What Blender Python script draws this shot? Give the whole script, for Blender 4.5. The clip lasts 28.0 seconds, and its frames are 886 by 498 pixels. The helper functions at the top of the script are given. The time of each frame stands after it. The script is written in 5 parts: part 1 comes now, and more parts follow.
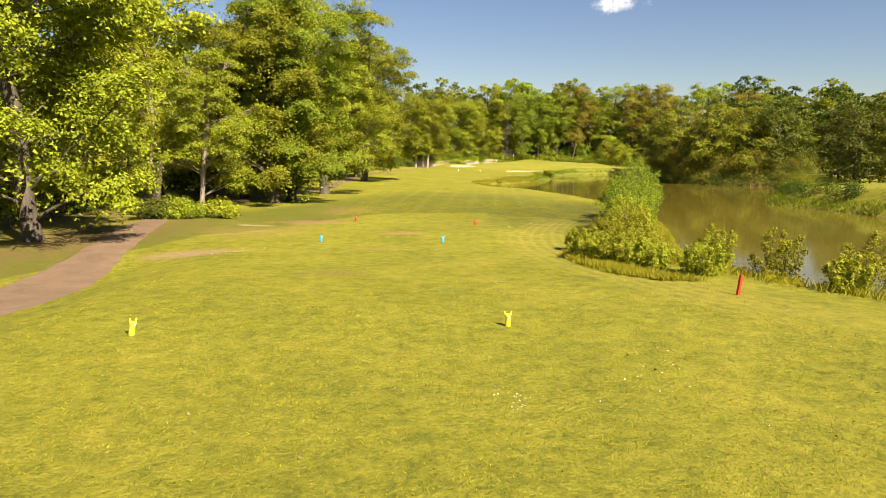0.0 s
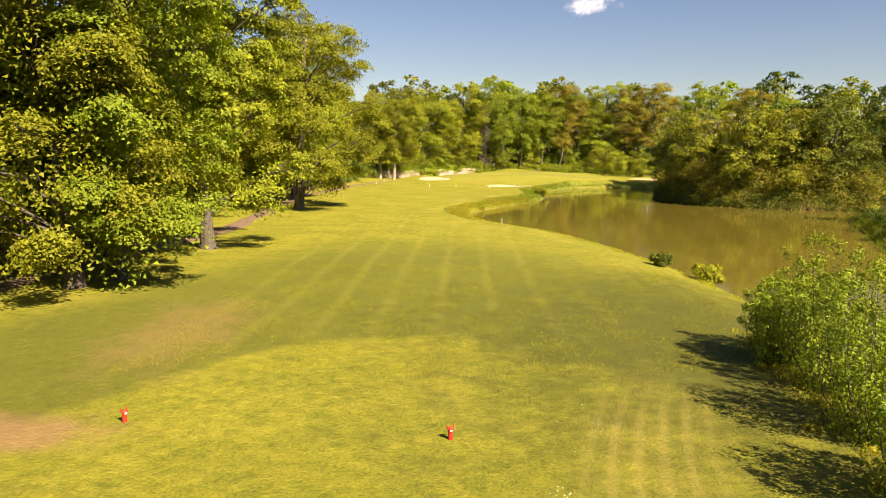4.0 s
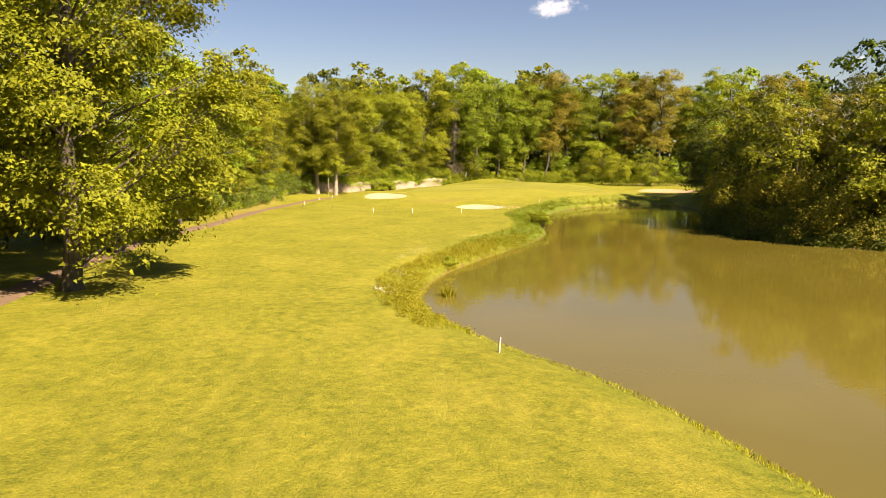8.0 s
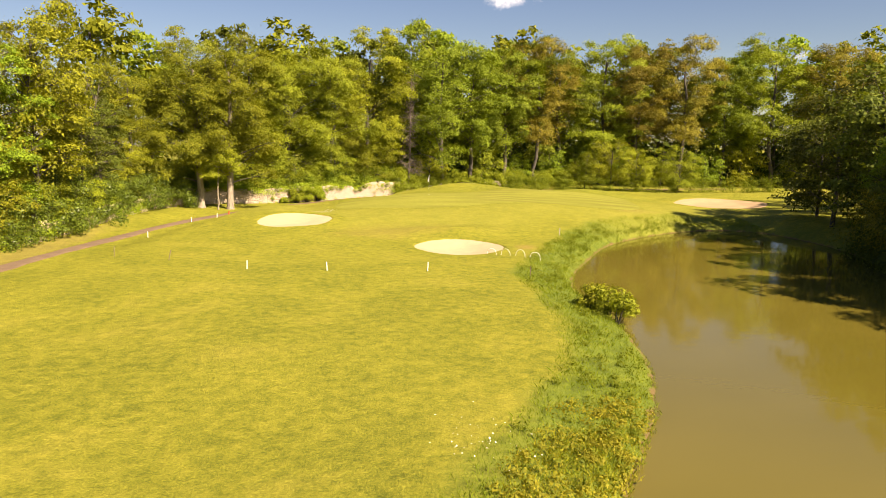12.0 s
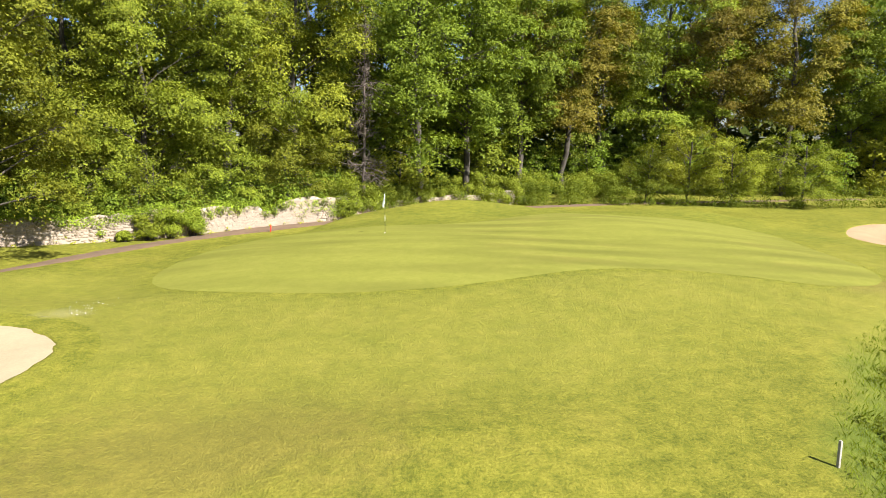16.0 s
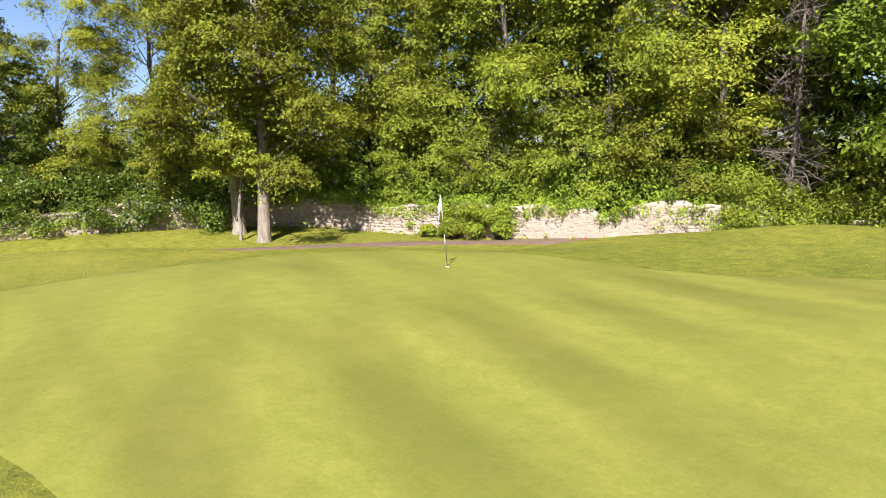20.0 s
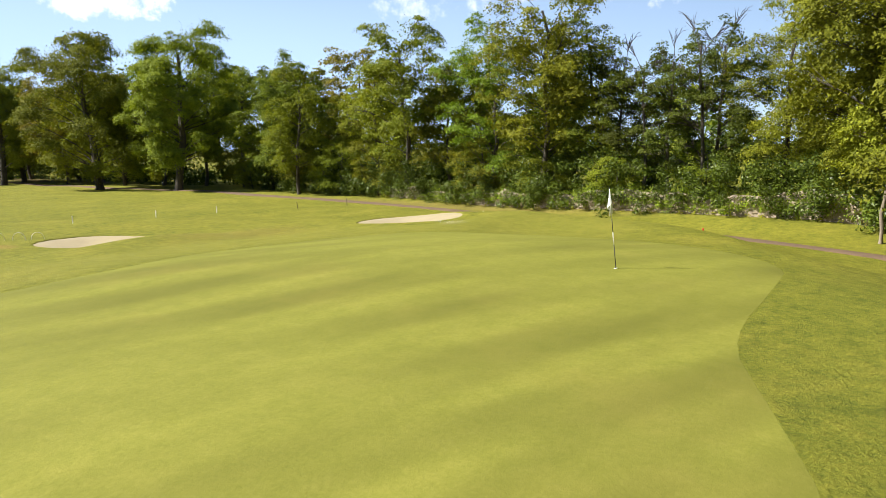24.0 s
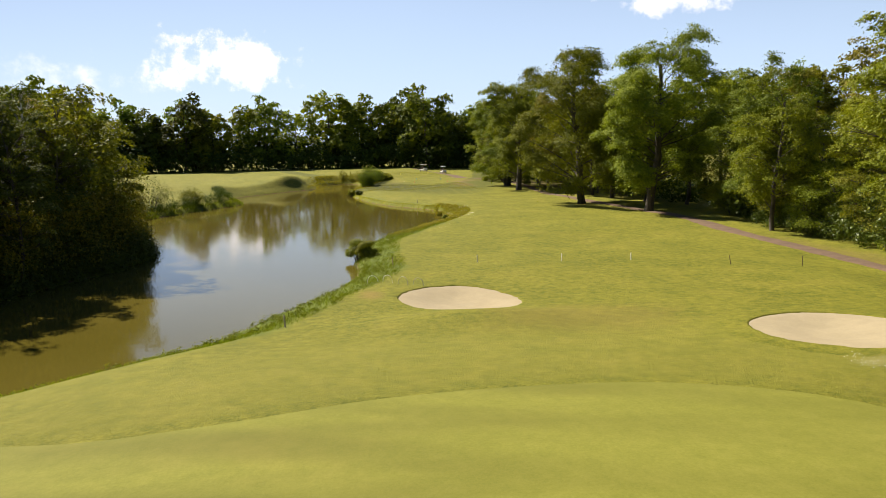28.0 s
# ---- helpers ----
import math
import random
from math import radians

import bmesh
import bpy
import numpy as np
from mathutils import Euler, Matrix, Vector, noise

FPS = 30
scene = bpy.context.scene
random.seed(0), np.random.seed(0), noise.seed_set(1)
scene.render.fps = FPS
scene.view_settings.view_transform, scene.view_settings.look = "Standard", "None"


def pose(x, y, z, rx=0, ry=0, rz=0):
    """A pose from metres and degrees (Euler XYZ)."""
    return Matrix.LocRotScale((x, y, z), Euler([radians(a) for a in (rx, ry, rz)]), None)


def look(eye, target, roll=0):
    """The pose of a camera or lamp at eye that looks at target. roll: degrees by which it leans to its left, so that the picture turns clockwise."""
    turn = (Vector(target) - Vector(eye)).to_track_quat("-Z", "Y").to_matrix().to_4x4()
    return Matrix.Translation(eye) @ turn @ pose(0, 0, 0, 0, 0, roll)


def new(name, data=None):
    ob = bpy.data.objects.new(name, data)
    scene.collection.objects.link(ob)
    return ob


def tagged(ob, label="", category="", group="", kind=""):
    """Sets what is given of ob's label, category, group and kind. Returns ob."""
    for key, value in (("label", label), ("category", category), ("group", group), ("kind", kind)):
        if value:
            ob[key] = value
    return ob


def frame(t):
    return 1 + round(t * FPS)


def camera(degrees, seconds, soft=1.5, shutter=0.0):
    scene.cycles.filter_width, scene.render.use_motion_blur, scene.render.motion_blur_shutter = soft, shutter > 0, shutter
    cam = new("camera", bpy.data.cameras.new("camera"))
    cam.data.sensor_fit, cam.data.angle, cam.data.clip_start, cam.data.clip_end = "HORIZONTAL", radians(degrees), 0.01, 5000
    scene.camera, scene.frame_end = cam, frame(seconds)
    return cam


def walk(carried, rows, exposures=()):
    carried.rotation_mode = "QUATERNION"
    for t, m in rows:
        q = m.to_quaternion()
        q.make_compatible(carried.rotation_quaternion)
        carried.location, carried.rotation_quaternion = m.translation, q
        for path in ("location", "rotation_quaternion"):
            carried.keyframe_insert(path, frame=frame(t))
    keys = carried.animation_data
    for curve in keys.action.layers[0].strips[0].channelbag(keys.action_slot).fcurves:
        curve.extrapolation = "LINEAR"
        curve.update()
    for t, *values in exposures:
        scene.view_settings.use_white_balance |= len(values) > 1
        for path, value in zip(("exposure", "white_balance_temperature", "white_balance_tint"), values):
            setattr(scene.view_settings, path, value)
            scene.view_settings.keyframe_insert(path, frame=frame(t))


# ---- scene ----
cam = camera(63.8, 28.0, 0.8)
PATH = [
    (0, (0.00, -0.01, 3.45), (0.01, 19.80, 0.69), 0.56),
    (0.5, (-0.01, 2.13, 3.64), (0.06, 21.94, 0.88), 0.59),
    (1, (0.01, 4.65, 3.86), (0.15, 24.45, 1.09), 0.61),
    (1.5, (0.09, 7.61, 4.03), (0.33, 27.42, 1.27), 0.51),
    (2, (0.26, 10.90, 4.24), (0.58, 30.70, 1.50), 0.38),
    (2.5, (0.46, 14.48, 4.44), (0.88, 34.29, 1.71), 0.42),
    (3, (0.66, 18.42, 4.64), (1.18, 38.22, 1.91), 0.42),
    (3.5, (0.94, 22.54, 4.89), (1.55, 42.35, 2.16), 0.44),
    (5.5, (2.08, 39.72, 5.33), (3.11, 59.51, 2.64), 0.51),
    (6, (2.64, 44.73, 5.27), (3.74, 64.53, 2.64), 0.13),
    (6.5, (3.21, 49.55, 5.34), (4.40, 69.34, 2.72), -0.04),
    (7, (3.80, 54.38, 5.47), (5.06, 74.17, 2.85), -0.16),
    (7.5, (4.25, 59.29, 5.60), (5.63, 79.07, 2.95), -0.14),
    (8, (4.65, 64.32, 5.72), (6.19, 84.08, 3.06), -0.10),
    (8.5, (5.10, 69.40, 5.79), (6.82, 89.15, 3.11), -0.17),
    (9, (5.55, 74.41, 5.76), (7.43, 94.14, 3.06), -0.21),
    (9.5, (5.84, 79.56, 5.74), (7.89, 99.27, 3.03), -0.23),
    (10, (6.30, 84.66, 5.67), (8.49, 104.35, 2.96), -0.30),
    (10.5, (6.72, 89.82, 5.72), (9.08, 109.49, 2.97), -0.18),
    (11, (7.17, 94.95, 5.82), (9.68, 114.59, 3.02), -0.09),
    (11.5, (7.72, 100.10, 5.90), (10.37, 119.72, 3.06), 0.03),
    (12, (8.32, 105.30, 6.01), (11.11, 124.89, 3.10), 0.24),
    (12.5, (8.93, 110.48, 6.05), (11.83, 130.05, 3.10), 0.23),
    (14.5, (11.74, 131.00, 5.92), (14.89, 150.51, 2.86), 0.16),
    (15, (12.58, 136.06, 5.83), (15.71, 155.57, 2.73), 0.11),
    (15.5, (14.01, 141.02, 5.93), (17.02, 160.54, 2.74), 0.03),
    (16, (15.15, 145.93, 5.56), (18.18, 165.45, 2.46), -0.14),
    (16.5, (17.02, 150.40, 5.54), (19.50, 170.00, 2.44), -0.10),
    (17, (19.01, 154.40, 5.55), (20.19, 174.12, 2.42), -0.08),
    (17.5, (21.26, 157.73, 5.28), (20.59, 177.49, 2.21), -0.24),
    (18, (23.75, 160.66, 5.02), (20.65, 180.19, 1.99), -0.35),
    (18.5, (26.19, 163.32, 4.69), (20.24, 182.19, 1.73), -0.60),
    (19, (29.07, 165.90, 4.48), (19.96, 183.46, 1.52), -0.66),
    (19.5, (31.45, 168.20, 4.26), (19.27, 183.78, 1.31), -0.73),
    (20, (33.62, 170.53, 4.14), (18.38, 183.13, 1.16), -0.94),
    (20.5, (35.60, 172.93, 3.84), (18.15, 182.27, 0.94), -1.03),
    (21, (37.22, 175.57, 3.70), (18.43, 181.79, 0.83), -1.15),
    (21.5, (38.36, 178.47, 3.49), (18.78, 181.50, 0.73), -1.25),
    (23.5, (37.24, 189.20, 3.61), (19.76, 179.90, 0.79), -0.77),
    (24, (35.66, 191.34, 3.82), (19.87, 179.41, 0.97), -0.93),
    (24.5, (33.69, 192.69, 3.77), (19.87, 178.51, 0.97), -0.83),
    (25, (31.57, 193.43, 3.78), (19.90, 177.43, 0.99), -1.05),
    (25.5, (30.23, 194.17, 3.92), (20.63, 176.84, 1.15), -0.87),
    (26, (28.80, 194.43, 4.07), (21.36, 176.07, 1.30), -0.83),
    (26.5, (27.27, 194.13, 4.12), (21.66, 175.13, 1.38), -0.75),
    (27, (25.66, 193.10, 4.11), (21.48, 173.74, 1.35), -0.68),
    (27.5, (24.24, 191.05, 4.79), (20.63, 171.58, 1.98), -0.68),
    (28, (23.54, 188.21, 6.74), (19.91, 168.75, 3.87), -1.04),
]
EXPOSURES = [(0, 1.55, 7600, 13), (3, 1.60, 7900, 16), (6, 1.63, 8400, 20), (11, 1.58, 8000, 17), (14.5, 1.48, 8500, 19), (15.3, 1.45, 7400, 13), (15.9, 1.43, 5950, 12), (17, 1.45, 5950, 14), (19, 1.42, 5750, 16), (21.5, 1.2, 5650, 17), (23.5, 1.1, 6100, 10), (24.4, 1.05, 6400, 9), (25, 1.0, 7000, 14), (26, 0.9, 7300, 17), (27, 0.87, 7100, 15), (28, 0.82, 6700, 12)]
walk(cam, [(t, look(eye, target, roll)) for t, eye, target, roll in PATH], EXPOSURES)

# ---- world and sun ----
SUN_AZ, SUN_EL = 141.0, 43.0
sun_dir = Vector((math.sin(radians(SUN_AZ)) * math.cos(radians(SUN_EL)), math.cos(radians(SUN_AZ)) * math.cos(radians(SUN_EL)), math.sin(radians(SUN_EL))))
world = bpy.data.worlds.new("world")
scene.world = world
world.use_nodes = True
wn, wl = world.node_tree.nodes, world.node_tree.links
wn.clear()
w_out, w_bg = wn.new("ShaderNodeOutputWorld"), wn.new("ShaderNodeBackground")
w_sky = wn.new("ShaderNodeTexSky")
w_sky.sky_type, w_sky.sun_disc = "NISHITA", False
w_sky.sun_elevation, w_sky.sun_rotation = radians(SUN_EL), radians(SUN_AZ)
w_sky.air_density, w_sky.dust_density, w_sky.ozone_density = 1.0, 0.45, 3.0
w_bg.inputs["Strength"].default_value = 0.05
w_geo = wn.new("ShaderNodeTexCoord")
w_noise = wn.new("ShaderNodeTexNoise")
w_noise.inputs["Scale"].default_value, w_noise.inputs["Detail"].default_value = 22.0, 8.0
w_noise.inputs["Roughness"].default_value = 0.62
wl.new(w_geo.outputs["Generated"], w_noise.inputs["Vector"])


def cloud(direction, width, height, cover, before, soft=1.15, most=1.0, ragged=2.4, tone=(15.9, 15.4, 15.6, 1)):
    """Adds one cumulus, or a smooth veil if it is not ragged, round a direction of the sky to the colour socket before."""
    d = Vector(direction).normalized()
    side = d.cross(Vector((0, 0, 1))).normalized()
    up = side.cross(d)
    total = None
    for axis, size in ((side, width), (up, height)):
        dot = wn.new("ShaderNodeVectorMath")
        dot.operation = "DOT_PRODUCT"
        dot.inputs[1].default_value = axis / size
        wl.new(w_geo.outputs["Generated"], dot.inputs[0])
        sq = wn.new("ShaderNodeMath")
        sq.operation = "MULTIPLY"
        wl.new(dot.outputs["Value"], sq.inputs[0])
        wl.new(dot.outputs["Value"], sq.inputs[1])
        if total is None:
            total = sq.outputs[0]
        else:
            add = wn.new("ShaderNodeMath")
            wl.new(total, add.inputs[0])
            wl.new(sq.outputs[0], add.inputs[1])
            total = add.outputs[0]
    front = wn.new("ShaderNodeVectorMath")
    front.operation = "DOT_PRODUCT"
    front.inputs[1].default_value = d
    wl.new(w_geo.outputs["Generated"], front.inputs[0])
    ahead = wn.new("ShaderNodeMath")
    ahead.operation = "GREATER_THAN"
    ahead.inputs[1].default_value = 0.2
    wl.new(front.outputs["Value"], ahead.inputs[0])
    rim = wn.new("ShaderNodeMath")
    rim.operation = "MULTIPLY_ADD"
    rim.inputs[1].default_value, rim.inputs[2].default_value = -0.42, cover - 1.0
    wl.new(total, rim.inputs[0])
    both = wn.new("ShaderNodeMath")
    wl.new(rim.outputs[0], both.inputs[0])
    puff = wn.new("ShaderNodeMath")
    puff.operation = "MULTIPLY"
    puff.inputs[1].default_value = ragged or 2.4
    if ragged:
        wl.new(w_noise.outputs["Fac"], puff.inputs[0])
    wl.new(puff.outputs[0], both.inputs[1])
    ramp = wn.new("ShaderNodeMapRange")
    ramp.interpolation_type = "SMOOTHSTEP"
    ramp.inputs["From Min"].default_value, ramp.inputs["From Max"].default_value = 0.62, soft
    wl.new(both.outputs[0], ramp.inputs["Value"])
    fac = wn.new("ShaderNodeMath")
    fac.operation = "MULTIPLY"
    ramp.inputs["To Max"].default_value = most
    wl.new(ramp.outputs[0], fac.inputs[0])
    wl.new(ahead.outputs[0], fac.inputs[1])
    mix = wn.new("ShaderNodeMix")
    mix.data_type = "RGBA"
    mix.inputs["B"].default_value = tone
    wl.new(fac.outputs[0], mix.inputs["Factor"])
    wl.new(before, mix.inputs["A"])
    return mix.outputs["Result"]


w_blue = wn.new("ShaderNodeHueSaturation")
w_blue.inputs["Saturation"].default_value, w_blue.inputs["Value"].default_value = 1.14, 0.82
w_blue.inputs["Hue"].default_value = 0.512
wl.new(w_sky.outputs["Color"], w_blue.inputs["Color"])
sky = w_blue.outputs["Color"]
for way, wide, high, cover, soft, most in (
    ((-0.10, -0.99, -0.05), 0.95, 0.45, 1.0, 1.25, 0.62),
    ((-0.90, -0.42, -0.02), 0.75, 0.36, 1.0, 1.25, 0.40),
    ((0.226, 0.955, 0.190), 0.040, 0.016, 0.72, 1.35, 0.8),
    ((0.556, 0.824, 0.108), 0.016, 0.009, 0.62, 1.2, 0.8),
    ((0.095, -0.990, 0.112), 0.105, 0.045, 0.75, 1.15, 1.0),
    ((0.150, -0.985, 0.135), 0.045, 0.016, 0.68, 1.2, 0.9),
    ((-0.455, -0.869, 0.180), 0.10, 0.026, 0.75, 1.15, 0.95),
    ((-0.80, -0.58, 0.20), 0.12, 0.035, 0.68, 1.3, 0.9),
    ((-0.93, -0.32, 0.20), 0.12, 0.035, 0.66, 1.3, 0.9),
    ((0.32, -0.94, 0.09), 0.20, 0.035, 0.66, 1.5, 0.8),
    ((-0.15, -0.95, 0.42), 0.28, 0.09, 0.62, 1.4, 0.9),
    ((0.12, -0.93, 0.30), 0.14, 0.05, 0.66, 1.3, 0.9),
):
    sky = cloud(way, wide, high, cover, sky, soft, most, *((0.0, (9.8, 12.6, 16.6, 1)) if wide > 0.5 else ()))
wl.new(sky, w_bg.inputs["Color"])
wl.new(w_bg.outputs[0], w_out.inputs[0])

sun = new("sun", bpy.data.lights.new("sun", "SUN"))
sun.data.energy, sun.data.angle, sun.data.color = 5.0, radians(0.6), (1.0, 0.93, 0.80)
sun.matrix_world = look(sun_dir * 100, (0, 0, 0))


# ---- materials ----
def material(name):
    m = bpy.data.materials.new(name)
    m.use_nodes = True
    nt = m.node_tree
    return m, nt.nodes, nt.links, nt.nodes["Principled BSDF"]


def noise_node(n, l, vector, scale, detail=4.0, rough=0.6):
    t = n.new("ShaderNodeTexNoise")
    t.inputs["Scale"].default_value, t.inputs["Detail"].default_value, t.inputs["Roughness"].default_value = scale, detail, rough
    l.new(vector, t.inputs["Vector"])
    return t.outputs["Fac"]


def ramp_node(n, l, fac, *stops):
    r = n.new("ShaderNodeValToRGB")
    while len(r.color_ramp.elements) < len(stops):
        r.color_ramp.elements.new(0.5)
    for e, (pos, colour) in zip(r.color_ramp.elements, stops):
        e.position, e.color = pos, (*colour, 1)
    l.new(fac, r.inputs["Fac"])
    return r.outputs["Color"]


def mix_node(n, l, fac, a, b, mode="MIX"):
    x = n.new("ShaderNodeMix")
    x.data_type, x.blend_type = "RGBA", mode
    for key, v in (("Factor", fac), ("A", a), ("B", b)):
        if isinstance(v, (int, float)):
            x.inputs[key].default_value = v
        elif isinstance(v, tuple):
            x.inputs[key].default_value = (*v, 1)
        else:
            l.new(v, x.inputs[key])
    return x.outputs["Result"]


def math_node(n, l, op, a, b=0.0):
    x = n.new("ShaderNodeMath")
    x.operation = op
    for k, v in enumerate((a, b)):
        if isinstance(v, (int, float)):
            x.inputs[k].default_value = v
        else:
            l.new(v, x.inputs[k])
    return x.outputs[0]


def range_node(n, l, v, lo, hi, to_lo=0.0, to_hi=1.0):
    x = n.new("ShaderNodeMapRange")
    x.interpolation_type = "SMOOTHSTEP"
    for key, val in (("From Min", lo), ("From Max", hi), ("To Min", to_lo), ("To Max", to_hi)):
        x.inputs[key].default_value = val
    l.new(v, x.inputs["Value"])
    return x.outputs[0]


def bump_node(n, l, height, strength, distance, to):
    b = n.new("ShaderNodeBump")
    b.inputs["Strength"].default_value, b.inputs["Distance"].default_value = strength, distance
    l.new(height, b.inputs["Height"])
    l.new(b.outputs["Normal"], to)


def position(n):
    return n.new("ShaderNodeNewGeometry").outputs["Position"]


def simple(name, colour, rough=0.6, metal=0.0, vary=0.12, scale=6.0, bump=0.0):
    """A plain surface with fine grain and larger blotches."""
    m, n, l, p = material(name)
    co = n.new("ShaderNodeTexCoord").outputs["Object"]
    a, b = noise_node(n, l, co, scale), noise_node(n, l, co, scale * 9)
    f = math_node(n, l, "ADD", math_node(n, l, "MULTIPLY", a, 0.6), math_node(n, l, "MULTIPLY", b, 0.4))
    lo, hi = (tuple(min(1, c * k) for c in colour) for k in (1 - 2 * vary, 1 + 2 * vary))
    l.new(ramp_node(n, l, f, (0.3, lo), (0.7, hi)), p.inputs["Base Color"])
    p.inputs["Roughness"].default_value, p.inputs["Metallic"].default_value = rough, metal
    if bump:
        bump_node(n, l, b, 0.6, bump, p.inputs["Normal"])
    return m


def leaf_material(name, colour, spread=0.38, glow=0.29, gloss=0.12):
    """Leaves: a reflecting and a translucent part; the tone varies by leaf and by plant."""
    m, n, l, p = material(name)
    geo, info = n.new("ShaderNodeNewGeometry"), n.new("ShaderNodeObjectInfo")
    co = geo.outputs["Position"]
    patch = noise_node(n, l, co, 0.45, 2.0)
    f = math_node(n, l, "ADD", math_node(n, l, "MULTIPLY", geo.outputs["Random Per Island"], 0.55), math_node(n, l, "MULTIPLY", patch, 0.45))
    lo, hi = (tuple(c * k for c in colour) for k in (1 - spread, 1 + spread))
    hi = (hi[0] * 1.12, hi[1], hi[2] * 0.9)
    tone = ramp_node(n, l, f, (0.2, lo), (0.8, hi))
    hue = n.new("ShaderNodeHueSaturation")
    l.new(math_node(n, l, "MULTIPLY_ADD", info.outputs["Random"], 0.026), hue.inputs["Hue"])
    hue.inputs["Hue"].links[0].from_node.inputs[2].default_value = 0.492
    l.new(math_node(n, l, "MULTIPLY_ADD", info.outputs["Random"], 0.5), hue.inputs["Value"])
    hue.inputs["Value"].links[0].from_node.inputs[2].default_value = 0.75
    l.new(tone, hue.inputs["Color"])
    l.new(hue.outputs["Color"], p.inputs["Base Color"])
    p.inputs["Roughness"].default_value = 0.6 if gloss < 0.2 else 0.38
    p.inputs["Specular IOR Level"].default_value = gloss
    tr = n.new("ShaderNodeBsdfTranslucent")
    l.new(mix_node(n, l, 1.0, hue.outputs["Color"], (1.25, 1.2, 0.45), "MULTIPLY"), tr.inputs["Color"])
    mx = n.new("ShaderNodeMixShader")
    mx.inputs[0].default_value = glow
    l.new(p.outputs[0], mx.inputs[1])
    l.new(tr.outputs[0], mx.inputs[2])
    l.new(mx.outputs[0], n["Material Output"].inputs["Surface"])
    return m


def grass_material(name, dark, mid, light, stripes=None, tuft=1.0, dry=0.13):
    """Turf with blades' grain, patches, dry spots and, where it is mown, mower stripes (angle, width, strength)."""
    m, n, l, p = material(name)
    co = position(n)
    fine, small = noise_node(n, l, co, 13.0, 6.0, 0.75), noise_node(n, l, co, 2.4, 5.0, 0.7)
    large, huge = noise_node(n, l, co, 0.32, 4.0), noise_node(n, l, co, 0.07, 3.0)
    f = math_node(n, l, "ADD", math_node(n, l, "MULTIPLY", fine, 0.44), math_node(n, l, "MULTIPLY", small, 0.38))
    f = math_node(n, l, "ADD", f, math_node(n, l, "MULTIPLY", large, 0.18))
    col = ramp_node(n, l, f, (0.385, dark), (0.5, mid), (0.615, light))
    if stripes:
        for angle, width, strength in stripes:
            mp = n.new("ShaderNodeMapping")
            mp.inputs["Rotation"].default_value = (0, 0, radians(angle))
            l.new(co, mp.inputs["Vector"])
            wob = n.new("ShaderNodeTexWave")
            wob.wave_profile = "SIN"
            wob.inputs["Scale"].default_value = 0.314 / (width * 2) * 1.0
            wob.inputs["Distortion"].default_value, wob.inputs["Detail"].default_value = 1.5, 5.0
            wob.inputs["Detail Scale"].default_value = 0.9
            l.new(mp.outputs[0], wob.inputs["Vector"])
            band = range_node(n, l, wob.outputs["Fac"], 0.2, 0.95)
            band = math_node(n, l, "MULTIPLY", band, range_node(n, l, huge, 0.35, 0.6, 0.25, 1.0))
            col = mix_node(n, l, math_node(n, l, "MULTIPLY", band, strength), col, tuple(c * 0.55 for c in mid))
    dryness = range_node(n, l, math_node(n, l, "ADD", math_node(n, l, "MULTIPLY", large, 0.55), math_node(n, l, "MULTIPLY", huge, 0.45)), 0.5, 0.68, 0.0, dry)
    col = mix_node(n, l, dryness, col, (0.30, 0.225, 0.055))
    l.new(col, p.inputs["Base Color"])
    p.inputs["Roughness"].default_value = 0.85
    p.inputs["Specular IOR Level"].default_value = 0.15
    h = math_node(n, l, "ADD", fine, math_node(n, l, "MULTIPLY", small, 1.2))
    bump_node(n, l, h, 0.8, 0.075 * tuft, p.inputs["Normal"])
    return m, n, l, p, col, co


def bark_material(name, dark, light):
    m, n, l, p = material(name)
    mp = n.new("ShaderNodeMapping")
    mp.inputs["Scale"].default_value = (7, 7, 1.2)
    l.new(n.new("ShaderNodeTexCoord").outputs["Object"], mp.inputs["Vector"])
    f, g = noise_node(n, l, mp.outputs[0], 1.0, 6.0, 0.7), noise_node(n, l, position(n), 0.8)
    f = math_node(n, l, "ADD", math_node(n, l, "MULTIPLY", f, 0.7), math_node(n, l, "MULTIPLY", g, 0.3))
    l.new(ramp_node(n, l, f, (0.35, dark), (0.65, light)), p.inputs["Base Color"])
    p.inputs["Roughness"].default_value = 0.9
    bump_node(n, l, f, 1.0, 0.06, p.inputs["Normal"])
    return m


M_TURF, tn, tl, tp, tcol, tco = grass_material("turf", (0.085, 0.100, 0.010), (0.178, 0.177, 0.018), (0.275, 0.252, 0.031))


